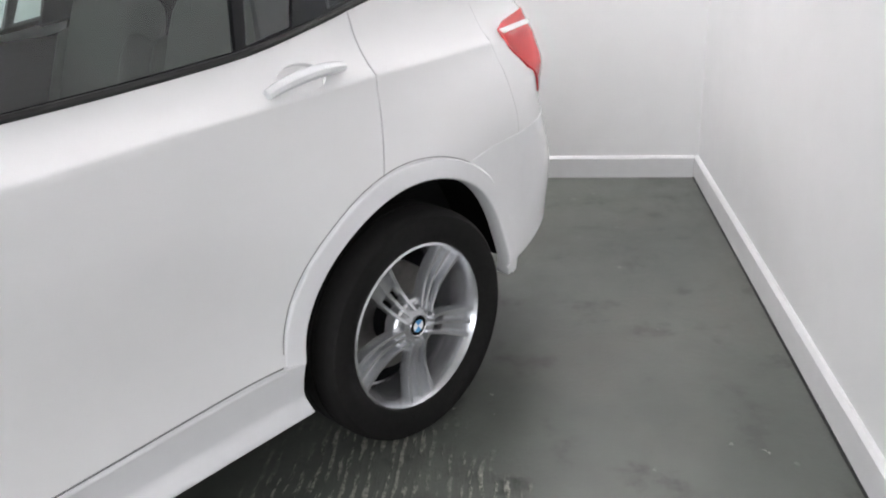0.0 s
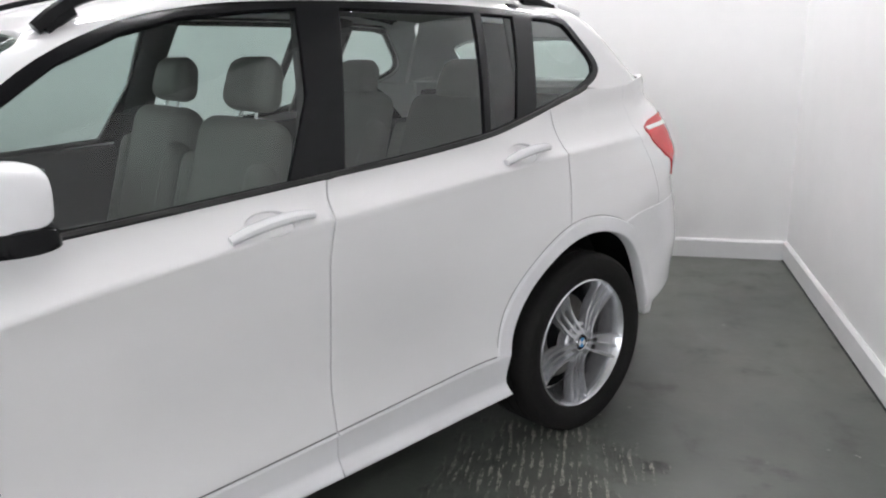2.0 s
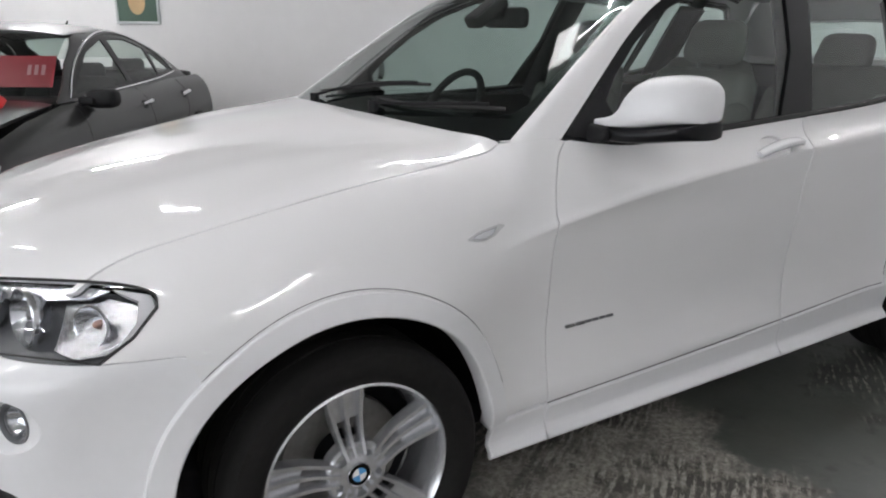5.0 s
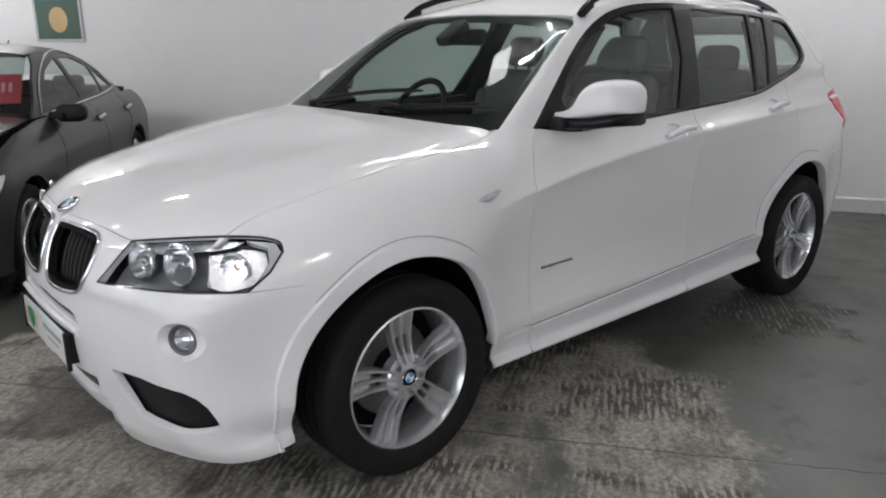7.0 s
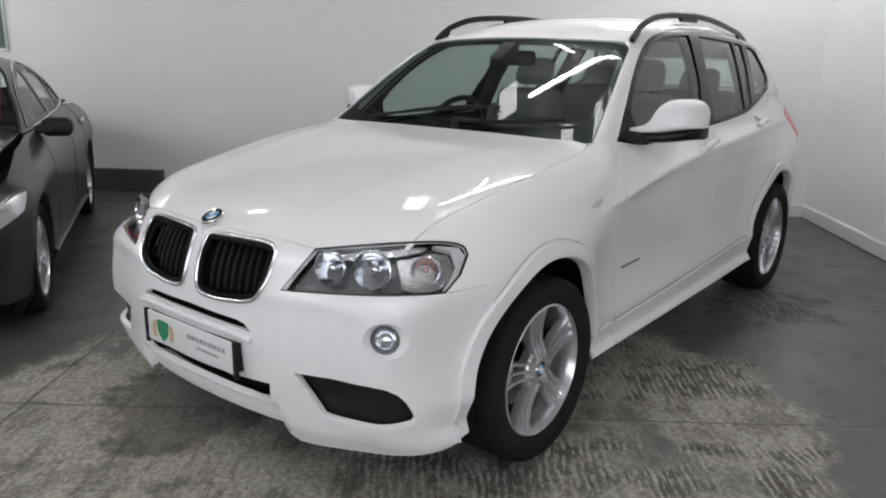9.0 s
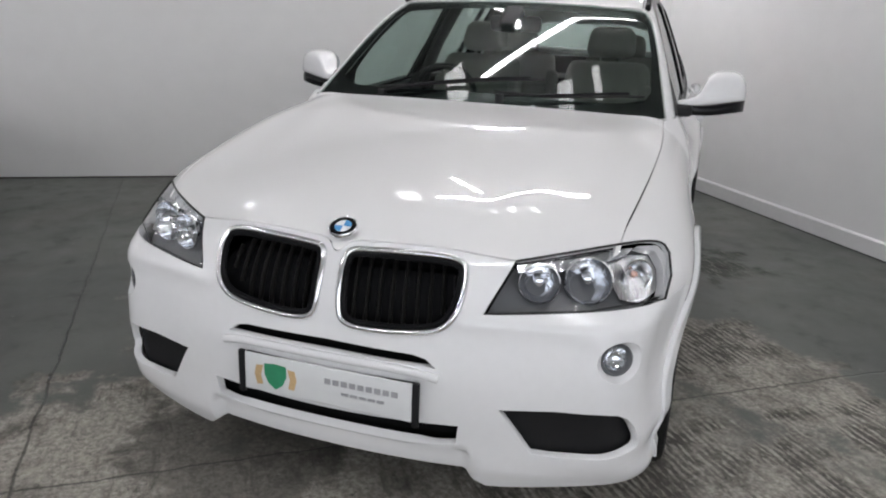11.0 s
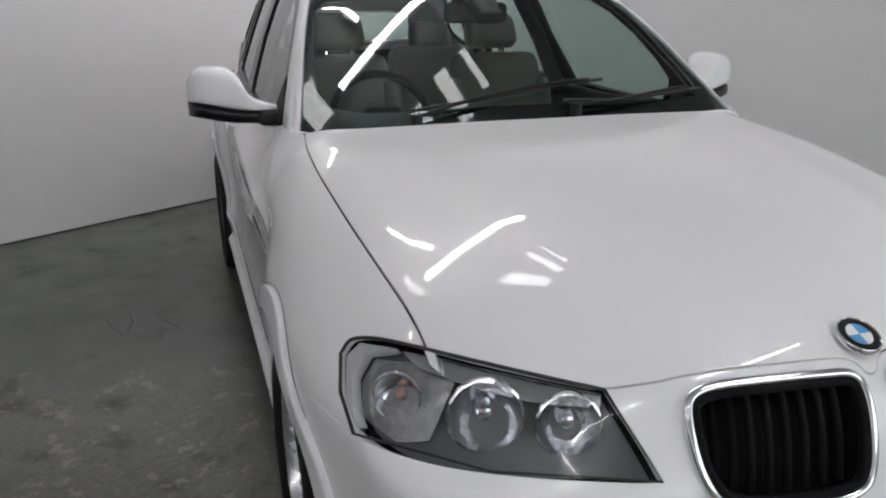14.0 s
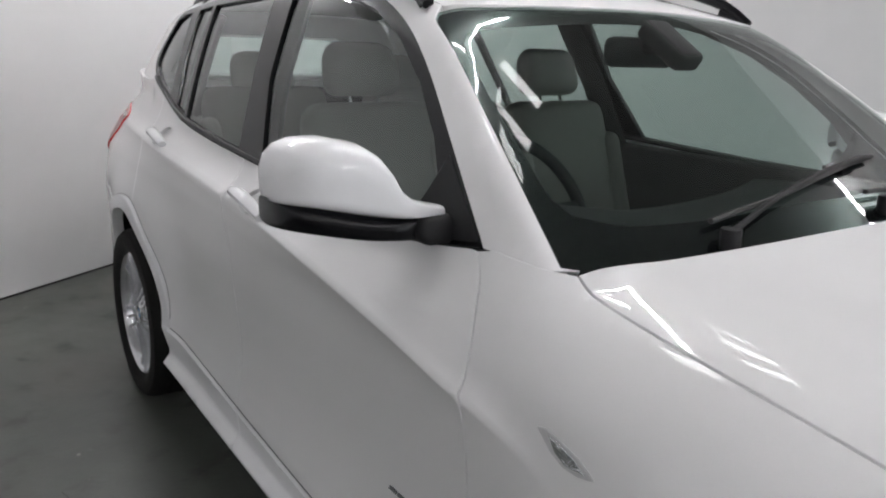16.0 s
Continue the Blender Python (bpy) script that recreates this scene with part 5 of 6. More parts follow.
cy, cz = -0.142, plate_z - 0.004
flat_shape([(cy - 0.034, cz + 0.036), (cy, cz + 0.040), (cy + 0.034, cz + 0.036), (cy + 0.034, cz + 0.004), (cy + 0.022, cz - 0.022), (cy, cz - 0.038), (cy - 0.022, cz - 0.022), (cy - 0.034, cz + 0.004)], px + 0.0045, SHIELD, plate, "crest_shield", "green shield")
for k in (-1, 1):
    flat_shape([(cy + k * 0.038, cz + 0.030), (cy + k * 0.060, cz + 0.028), (cy + k * 0.066, cz + 0.0), (cy + k * 0.058, cz - 0.030), (cy + k * 0.040, cz - 0.028), (cy + k * 0.046, cz + 0.0)][::k], px + 0.0045, TAN, plate, "crest_bearer", "tan heraldic shape")
x0 = 0.010
for k in range(9):
    w = 0.018
    flat_shape([(x0, cz + 0.012), (x0 + w, cz + 0.012), (x0 + w, cz + 0.028), (x0, cz + 0.028)], px + 0.0045, INK, plate, "name_bar")
    x0 += 0.0245
for k in range(5):
    flat_shape([(0.060 + 0.026 * k, cz - 0.014), (0.082 + 0.026 * k, cz - 0.014), (0.082 + 0.026 * k, cz - 0.006), (0.060 + 0.026 * k, cz - 0.006)], px + 0.0045, INK, plate, "text_bar")

# door mirrors
for s in (False, True):
    sg = -1 if s else 1
    # a boxy shell lofted along y, flat below, over a thin black underside
    def mirror_shell(lower):
        bm = bmesh.new()
        rings = []
        for y, xf, xb, zt in ((0.785, 0.598, 0.560, 1.176), (0.820, 0.602, 0.535, 1.183), (0.852, 0.602, 0.500, 1.196), (0.872, 0.600, 0.468, 1.219), (0.886, 0.596, 0.435, 1.258), (0.902, 0.590, 0.412, 1.283), (0.925, 0.582, 0.392, 1.297),
                              (0.960, 0.568, 0.376, 1.302), (1.000, 0.550, 0.368, 1.299), (1.024, 0.532, 0.366, 1.289), (1.039, 0.512, 0.368, 1.273), (1.049, 0.488, 0.378, 1.249), (1.053, 0.466, 0.394, 1.227)):
            zb = 1.158 + 0.022 * float(sstep(y, 0.88, 1.05))
            zt -= 0.010 * float(sstep(zt, 1.19, 1.28)) if s else 0
            if lower:
                zt, zb, xf, xb = zb + 0.004, 1.116 + 0.018 * float(sstep(y, 0.90, 1.06)), xf - 0.004, xb - 0.004
            xc, zc = (xf + xb) / 2, (zt + zb) / 2
            ring = []
            for k in range(32):
                a = 2 * math.pi * k / 32
                ca, sa = math.cos(a), math.sin(a)
                up = 0.50 if sa > 0 else 0.30
                ring.append(bm.verts.new((xc + (xf - xb) / 2 * math.copysign(abs(ca) ** 0.60, ca) - (0.10 * (zt - zb) * sa if not lower else 0), sg * y, zc + (zt - zb) / 2 * math.copysign(abs(sa) ** up, sa))))
            rings.append(ring)
        for A, B in zip(rings[:-1], rings[1:]):
            for k in range(32):
                bm.faces.new((A[k], A[(k + 1) % 32], B[(k + 1) % 32], B[k]))
        bm.faces.new(rings[0])
        bm.faces.new(rings[-1])
        return bm
    door_mirror = part("door_mirror", mirror_shell(False), WHITE_PLASTIC, suv, "white door mirror with a black underside", angle=50)
    part("mirror_base", mirror_shell(True), BLACK_GLOSS, door_mirror, "black lower mirror housing", angle=50)
    part("mirror_foot", rbox((0.13, 0.10, 0.050), (0.570, sg * 0.800, 1.138), 0.02, taper=(0.7, 0.9)), BLACK, door_mirror, "black mirror arm")
    bm = bmesh.new()
    bm.faces.new([bm.verts.new((0.366 + 0.02 * (abs(math.cos(a)) - 0.5), sg * (0.970 + 0.070 * math.cos(a)), 1.225 + 0.054 * math.sin(a))) for a in [2 * math.pi * k / 24 for k in range(24)]])
    part("mirror_glass", bm, MIRROR, door_mirror, "mirror glass")
    # black corner piece at the foot of the window
    panel("mirror_sail", cabin, "side", [(0.70, 1.134), (0.60, 1.118), (0.45, 1.104), (0.44, 1.13), (0.50, 1.16), (0.53, 1.22), (0.545, 1.258)], BLACK, suv, "black mirror corner", res=0.03, off=0.004, lip=0.01, flip=s)

# wipers and scuttle
for pts, tip in ((((0.93, -0.42), (0.885, -0.18), (0.83, 0.20)), 0), (((0.94, 0.10), (0.90, 0.32), (0.82, 0.60)), 1)):
    P = line_on(cabin, "top", spline([np.array(p) for p in pts], 6), 0.018)
    wiper = part("wiper", tube(P, 0.006, 6), BLACK, suv, "black windscreen wiper")
    part("wiper_blade", tube(line_on(cabin, "top", spline([np.array(pts[1]) + (0.012, -0.25), np.array(pts[1]) + (0.0, 0.0), np.array(pts[2]) + (-0.01, 0.06)], 6), 0.010), 0.006, 6), SEAL, wiper)
    part("wiper_pivot", tube([P[0] - Vector((0, 0, 0.03)), P[0] + Vector((0, 0, 0.008))], 0.018, 12, up=(1, 0, 0)), BLACK, wiper)

# ---------------------------------------------------------------- wheels


def make_wheel(name, spokes=5, ribs=3, r=0.249, tyre_r=0.350, parent=None, mat=None):
    """A wheel round the y axis, its face towards +y at y = 0."""
    mat = mat or ALLOY
    bm = lathe([(r, -0.004), (r * 1.012, 0.004), (r * 0.985, 0.008), (r * 0.955, -0.004), (r * 0.925, -0.030), (r * 0.90, -0.11), (r * 0.93, -0.19), (r * 0.99, -0.20)], 72)
    hub = lathe([(0.0, -0.010), (0.036, -0.010), (0.044, -0.014), (0.078, -0.016), (0.084, -0.024), (0.084, -0.06), (0.0, -0.06)], 40)
    tmp = bpy.data.meshes.new("hub")
    hub.to_mesh(tmp)
    hub.free()
    bm.from_mesh(tmp)
    rim = part(name, bm, mat, parent, "silver five-spoke alloy wheel with triple ribs", angle=35)
    for j in range(ribs):
        off = j - (ribs - 1) / 2
        rib = bmesh.new()
        rings = []
        for t in np.linspace(0, 1, 7):
            rad, side, w = 0.052 + (r * 0.955 - 0.052) * t, off * (0.0235 + 0.021 * t), 0.0115 + 0.0060 * t
            dep = -0.006 - 0.020 * math.sin(math.pi * t) * (1 - 0.3 * t) - (0.004 if j == 1 else 0)
            rings.append([rib.verts.new((rad, dep + d, side + sx * w)) for sx, d in ((-0.5, -0.030), (-0.5, -0.004), (-0.34, 0.004), (0.34, 0.004), (0.5, -0.004), (0.5, -0.030))])
        for A, B in zip(rings[:-1], rings[1:]):
            for i in range(6):
                rib.faces.new((A[i], A[(i + 1) % 6], B[(i + 1) % 6], B[i]))
        rib.faces.new(rings[0])
        rib.faces.new(rings[-1])
        one = part("spoke", rib, mat, rim, angle=35)
        if j == 0:
            # the web that joins the three ribs from behind
            web = bmesh.new()
            rows = []
            for t in np.linspace(0.50, 1, 5):
                rad, half = 0.052 + (r * 0.955 - 0.052) * t, 0.021 + 0.018 * t
                dep = -0.025 - 0.018 * math.sin(math.pi * t) * (1 - 0.3 * t)
                rows.append([web.verts.new((rad, dep + d, sx * half)) for sx, d in ((-1, 0), (1, 0), (1, -0.016), (-1, -0.016))])
            for A, B in zip(rows[:-1], rows[1:]):
                for i in range(4):
                    web.faces.new((A[i], A[(i + 1) % 4], B[(i + 1) % 4], B[i]))
            web.faces.new(rows[0])
            web.faces.new(rows[-1])
            back = part("spoke_web", web, mat, rim, angle=35)
            for k in range(spokes):
                turn = Matrix.Rotation(-(2 * math.pi * k / spokes + math.pi / 2), 4, "Y")
                if k:
                    share(back, "spoke_web", turn, rim)
                else:
                    back.matrix_basis = turn
        for k in range(spokes):
            turn = Matrix.Rotation(-(2 * math.pi * k / spokes + math.pi / 2), 4, "Y")
            if k:
                share(one, "spoke", turn, rim)
            else:
                one.matrix_basis = turn
    prof = [(r * 0.985, -0.004), (r * 1.0, 0.003), (r * 1.03, 0.008), (r * 1.10, 0.020), (r * 1.20, 0.026), (tyre_r * 0.945, 0.020), (tyre_r * 0.98, 0.006), (tyre_r * 0.994, -0.010)]
    for g in (-0.055, -0.108, -0.160):
        prof += [(tyre_r, g + 0.028), (tyre_r, g + 0.005), (tyre_r - 0.008, g + 0.004), (tyre_r - 0.008, g - 0.004), (tyre_r, g - 0.005)]
    prof += [(tyre_r, -0.20), (tyre_r * 0.98, -0.224), (tyre_r * 0.94, -0.238), (r * 1.15, -0.242), (r * 1.0, -0.215), (r * 0.985, -0.20)]
    part("tyre", lathe(prof, 72), RUBBER, rim, "black rubber tyre", angle=30)
    part("brake_disc", lathe([(0.08, -0.115), (0.165, -0.112), (0.168, -0.118), (0.168, -0.135), (0.08, -0.135)], 40), STEEL, rim, "grey brake disc")
    part("dark_backing", lathe([(0.0, -0.15), (r * 0.9, -0.15)], 40), CAVITY, rim)
    for k in range(5):
        a = 2 * math.pi * k / 5 + math.pi / 2 + math.pi / 5
        b = lathe([(0.0, -0.013), (0.0095, -0.013), (0.0105, -0.02)], 12)
        bmesh.ops.translate(b, vec=(0.058 * math.cos(a), 0, 0.058 * math.sin(a)), verts=b.verts)
        part("wheel_bolt", b, LAMP_DARK, rim)
    roundel(Matrix.Translation((0, -0.012, 0)), 0.033, rim, "hub_cap")
    return rim


def put_wheel(rim, name, m, parent):
    w = share(rim, name, m, parent)
    tagged(w, rim.get("label", ""))
    for c in rim.children:
        k = share(c, c.name.split(".")[0], c.matrix_basis, w)
        if c.get("label"):
            tagged(k, c["label"])
        if c.name.startswith("hub_cap") and parent is suv:
            for d in c.children:
                share(d, d.name.split(".")[0], d.matrix_basis, w)
    return w


WHEEL_Y = 0.888
first = make_wheel("wheel", parent=suv)
first.matrix_basis = pose(FRONT_AXLE, WHEEL_Y, HUB_Z, 0, 8, 0)
put_wheel(first, "wheel", pose(REAR_AXLE, WHEEL_Y + 0.004, HUB_Z, 0, 33, 0), suv)
put_wheel(first, "wheel", pose(FRONT_AXLE, -WHEEL_Y, HUB_Z, 0, 21, 180), suv)
put_wheel(first, "wheel", pose(REAR_AXLE, -WHEEL_Y - 0.004, HUB_Z, 0, 40, 180), suv)

# ---------------------------------------------------------------- cabin
part("cabin_floor", rbox((2.9, 1.35, 0.10), (-0.55, 0, 0.42), 0.02), INTERIOR_DARK, suv)
# dashboard: a swept hump under the screen
bm = bmesh.new()
rows = []
for y in np.linspace(-0.70, 0.70, 29):
    hump = 0.035 * math.exp(-((y + 0.37) / 0.17) ** 2)
    rows.append([bm.verts.new((x - 0.16 * (y / 0.7) ** 2, y, z + (hump if i in (3, 4) else 0))) for i, (x, z) in enumerate(((0.98, 1.04), (0.85, 1.075), (0.70, 1.085), (0.52, 1.078), (0.42, 1.065), (0.385, 1.02), (0.37, 0.90), (0.44, 0.70), (0.55, 0.5)))])
for A, B in zip(rows[:-1], rows[1:]):
    for i in range(8):
        bm.faces.new((A[i], B[i], B[i + 1], A[i + 1]))
part("dashboard", bm, INTERIOR_DARK, suv, "dark grey dashboard", angle=50)
ring = [(0.345 - 0.10 * math.sin(a), -0.37 + 0.185 * math.cos(a), 1.075 + 0.160 * math.sin(a)) for a in [2 * math.pi * k / 36 for k in range(36)]]
steering = part("steering_wheel", tube(ring, 0.016, 10, True, up=(1, 0, 0)), INTERIOR_DARK, suv, "dark leather steering wheel")
part("boss", rbox((0.06, 0.15, 0.11), (0.36, -0.37, 1.07), 0.025, Matrix.Rotation(radians(-28), 4, "Y")), INTERIOR_DARK, steering)
for p in ((0, 0.17, 0.0), (0, -0.17, 0.0), (0.08, 0.0, -0.13)):
    part("spoke", tube([(0.355, -0.37, 1.07), (0.345 + p[0], -0.37 + p[1], 1.075 + p[2])], 0.014, 8), INTERIOR_DARK, steering)
part("steering_column", tube([(0.38, -0.37, 1.05), (0.65, -0.37, 0.93)], 0.045, 12), INTERIOR_DARK, steering)


def seat(x, y, name, rear=False):
    w = 0.52 if not rear else 0.60
    base = part(name, rbox((0.54, w, 0.20), (x + 0.20, y, 0.66), 0.06, Matrix.Rotation(radians(-8), 4, "Y")), LEATHER, suv, "grey-beige leather seat")
    lean = Matrix.Rotation(radians(-16 if not rear else -20), 4, "Y")
    part("backrest", rbox((0.16, w, 0.645), (x - 0.10, y, 0.962), 0.06, lean, taper=(0.8, 0.86)), LEATHER, base)
    for k in (-1, 1):
        part("bolster", rbox((0.13, 0.09, 0.50), (x - 0.045, y + k * (w / 2 - 0.04), 0.92), 0.04, lean, taper=(0.7, 0.9)), LEATHER, base)
    hz = 1.36 if not rear else 1.31
    part("headrest", rbox((0.11, 0.275, 0.170), (x - 0.225, y, hz + 0.012), 0.052, lean, 4, taper=(0.85, 0.88)), LEATHER, base, "padded headrest")
    for k in (-1, 1):
        part("headrest_post", tube([(x - 0.175, y + k * 0.05, hz - 0.14), (x - 0.205, y + k * 0.05, hz - 0.06)], 0.006, 8, up=(0, 1, 0)), CHROME, base)
    return base


seat(-0.19, 0.37, "front_seat")
seat(-0.25, -0.37, "front_seat")
seat(-1.10, 0.36, "rear_seat", True)
seat(-1.10, -0.36, "rear_seat", True)
for s in (1, -1):
    part("door_card", rbox((1.10, 0.05, 0.62), (0.18, s * 0.745, 0.80), 0.02), INTERIOR_DARK, suv, "dark inner door lining")
    part("door_card", rbox((0.85, 0.05, 0.62), (-0.82, s * 0.735, 0.82), 0.02), INTERIOR_DARK, suv, "dark inner door lining")
    part("boot_lining", rbox((0.55, 0.05, 0.60), (-1.60, s * 0.60, 0.78), 0.02), INTERIOR_DARK, suv)
    for x, xt, w in ((-0.38, -0.52, 0.11), (-1.29, -1.40, 0.10)):
        part("pillar_lining", tube([(x, s * 0.735, 1.08), ((x + xt) / 2, s * 0.655, 1.33), (xt, s * 0.535, 1.585)], [w * 0.6, w * 0.52, w * 0.5], 8, flat=0.45, up=(0, 1, 0)), INTERIOR_DARK, suv, "dark pillar lining")
    panel("pillar_lining", cabin, "side", [(-1.15, 1.19), (-1.34, 1.22), (-1.42, 1.55), (-1.24, 1.565)], INTERIOR_DARK, suv, "dark pillar lining", res=0.08, off=-0.05, lip=0.02, flip=s < 0)
rl = [(0.20, 0.52), (-0.5, 0.51), (-1.2, 0.47), (-1.76, 0.42)]
rl_full = [(0.26, 0.0)] + rl + [(-1.8, 0.0)] + [(x, -y) for x, y in rl[::-1]]
panel("headliner", cabin, "top", rl_full, HEADLINER, suv, "pale fabric headliner", res=0.08, off=-0.035, lip=0)
part("tailgate_lining", rbox((0.05, 1.34, 0.72), (-1.97, 0, 0.86), 0.02), INTERIOR_DARK, suv)
part("parcel_cover", rbox((0.62, 1.16, 0.02), (-1.78, 0, 1.08), 0.006), INTERIOR_DARK, suv)
rvm = part("rear_view_mirror", rbox((0.045, 0.25, 0.075), (0.335, 0.0, 1.455), 0.022), INTERIOR_DARK, suv, "dark interior rear-view mirror")
part("mirror_stem", tube([(0.35, 0, 1.47), (0.43, 0, 1.475)], 0.022, 10), INTERIOR_DARK, rvm)
part("sensor_box", rbox((0.16, 0.09, 0.05), (0.425, 0.0, 1.475), 0.015, Matrix.Rotation(radians(33), 4, "Y")), INTERIOR_DARK, rvm)
part("underbody", rbox((3.6, 1.45, 0.12), (0.0, 0, 0.33), 0.02), CAVITY, suv)

# ---------------------------------------------------------------- the dark saloon
S_FLANK = pchip([0.12, 0.2, 0.3, 0.45, 0.6, 0.72, 0.78, 0.86, 0.93, 1.0, 1.1], [0.78, 0.83, 0.855, 0.862, 0.868, 0.872, 0.860, 0.835, 0.80, 0.75, 0.66])
S_TOP = pchip([-2.4, -2.25, -2.0, -1.5, 0.6, 0.8, 1.0, 1.4, 1.8, 2.05, 2.2, 2.3], [0.80, 0.97, 1.03, 1.04, 1.03, 1.005, 0.985, 0.93, 0.86, 0.79, 0.70, 0.55])
S_ROOF = pchip([-2.2, -1.75, -1.2, -0.7, -0.3, 0.1, 0.45, 0.75, 1.0], [0.98, 1.13, 1.33, 1.415, 1.43, 1.40, 1.28, 1.11, 0.96])


def saloon_body(x, y, z):
    ay = np.abs(y)
    side = ay - (S_FLANK(z) + 0.02 * np.exp(-((np.abs(x) - 1.38) / 0.35) ** 2) * sstep(z, 0.9, 0.6))
    top = z - (S_TOP(x) - 0.05 * (ay / 0.75) ** 2)
    prow = x - (2.24 - 0.10 * ((z - 0.5) / 0.4) ** 2 - 0.42 * (ay / 0.86) ** 3)
    stern = -x - (2.34 - 0.08 * ((z - 0.6) / 0.4) ** 2 - 0.35 * (ay / 0.86) ** 3)
    return smax(smax(smax(side, top, 0.14), prow, 0.12), stern, 0.12)


def saloon_cabin(x, y, z):
    ay = np.abs(y)
    side = ay - (0.745 - 0.42 * (z - 0.93) - 0.12 * (z - 0.93) ** 2 - 0.05 * np.clip((-x - 0.6) / 1.0, 0, 2) ** 2)
    return smax(side, z - (S_ROOF(x) - 0.05 * (ay / 0.5) ** 2), 0.09)


SALOON_AT = pose(1.13, -3.36, 0, 0, 0, 58.3) @ Matrix.Translation((0, -0.83, 0))
saloon = thing("saloon_car", "dark grey four-door saloon with a red sale board in its windscreen", "car", SALOON_AT)
low = [(2.18, 0.30), (2.22, 0.52), (2.16, 0.68), (1.8, 0.80), (1.2, 0.90), (0.75, 0.945)] + [(0.3, 0.955), (-0.5, 0.965), (-1.2, 0.975), (-1.9, 0.97)] + [(-2.22, 0.93), (-2.28, 0.7), (-2.26, 0.32), (-1.9, 0.22), (0, 0.19), (1.9, 0.20)]
for s in (False, True):
    panel("body_side", saloon_body, "side", low, DARK_PAINT, saloon, "", holes=[arc(1.38, 0.33, 0.355, 0, 345), arc(-1.38, 0.33, 0.355, 0, 345)], res=0.045, lip=0.05, flip=s)
    sg = -1 if s else 1
    dlo = spline([(0.60, 0.985), (0.36, 1.13), (0.05, 1.265), (-0.35, 1.345), (-0.75, 1.335), (-1.15, 1.225), (-1.45, 1.055)], 6) + spline([(-1.46, 1.02), (-0.9, 0.995), (0.0, 0.975), (0.60, 0.968)], 6)
    panes = [[(0.50, 0.995), (0.36, 1.085), (0.05, 1.235), (-0.30, 1.315), (-0.36, 1.00)], [(-0.43, 1.00), (-0.40, 1.315), (-0.72, 1.31), (-1.0, 1.235), (-1.02, 1.02)], [(-1.07, 1.025), (-1.06, 1.205), (-1.17, 1.165), (-1.38, 1.05)]]
    cf = [(0.78, 0.955), (0.60, 1.055), (0.40, 1.185), (0.08, 1.335), (-0.3, 1.40), (-0.75, 1.39), (-1.2, 1.29), (-1.6, 1.13), (-1.95, 1.0), (-1.9, 0.96), (0, 0.955)]
    panel("pillar_frame", saloon_cabin, "side", cf, DARK_PAINT, saloon, "", holes=[dlo], res=0.045, lip=0.02, flip=s)
    panel("window_surround", saloon_cabin, "side", dlo, BLACK_GLOSS, saloon, "", holes=panes, res=0.05, off=-0.004, lip=0.01, flip=s)
    for q in panes:
        p = panel("window_pane", saloon_cabin, "side", shrink(q, -0.006), GLASS_CLEAR, saloon, "", res=0.08, off=-0.008, lip=0.003, flip=s)
        p.visible_shadow = False
    chrome_line = spline([(0.62, 0.975), (0.37, 1.145), (0.05, 1.278), (-0.35, 1.358), (-0.75, 1.348), (-1.16, 1.235), (-1.47, 1.055)], 5)
    part("window_chrome", tube(line_on(saloon_cabin, "side", chrome_line, 0.002, s), 0.007, 6), CHROME, saloon, "chrome window line")
    part("waist_chrome", tube(line_on(saloon_cabin, "side", spline([(-1.47, 1.02), (-0.9, 0.992), (0.0, 0.97), (0.45, 0.965)], 5), 0.004, s), 0.009, 6), CHROME, saloon, "chrome waist strip")
    for hx in (-0.30, -1.18):
        P = line_on(saloon_body, "side", [(hx + 0.10 - 0.2 * k / 8, 0.845 + 0.012 * k / 8) for k in range(9)], 0.028, s)
        part("door_handle", tube(P, 0.013, 8), CHROME, saloon, "chrome door handle")
        # no hollow here: a flat black disc paints the shade behind the handle
        cup = [(hx + 0.05 * math.cos(a), 0.848 + 0.03 * math.sin(a)) for a in [2 * math.pi * k / 20 for k in range(20)]]
        panel("handle_recess", saloon_body, "side", cup, BLACK, saloon, "", res=0.02, off=0.002, lip=0.003, flip=s)
    for c in ([(0.66, 0.93), (0.70, 0.6), (0.66, 0.28)], [(-0.40, 0.96), (-0.40, 0.6), (-0.38, 0.28)], [(-1.30, 0.96), (-1.2, 0.75), (-1.03, 0.55)]):
        part("door_gap", tube(line_on(saloon_body, "side", spline(c, 6), 0.0, s), 0.003, 5), SEAL, saloon)
    part("side_strip", tube(line_on(saloon_body, "side", [(x, 0.24) for x in np.linspace(0.98, -0.98, 12)], 0.008, s), 0.02, 6), DARK_PAINT, saloon)
    for c in (1.38, -1.38):
        bm = bmesh.new()
        rows = [[bm.verts.new((c + rr * math.cos(a), sg * yy, 0.33 + rr * math.sin(a))) for rr, yy in ((0.36, 0.86), (0.36, 0.55), (0.05, 0.55))] for a in [radians(-20 + 220 * k / 24) for k in range(25)]]
        for A, B in zip(rows[:-1], rows[1:]):
            for j in range(2):
                bm.faces.new((A[j], A[j + 1], B[j + 1], B[j]))
        part("wheel_housing", bm, CAVITY, saloon)
        m = pose(c, sg * 0.84, 0.315, 0, 17 * c, 0 if sg > 0 else 180) @ Matrix.Diagonal((0.905, 0.9, 0.905, 1))
        put_wheel(first, "wheel", m, saloon)
    dm = part("door_mirror", rbox((0.15, 0.19, 0.12), (0.50, sg * 0.885, 0.965), 0.045), BLACK, saloon, "dark grey door mirror")
    part("mirror_foot", rbox((0.10, 0.10, 0.05), (0.55, sg * 0.81, 0.955), 0.015), BLACK, dm)
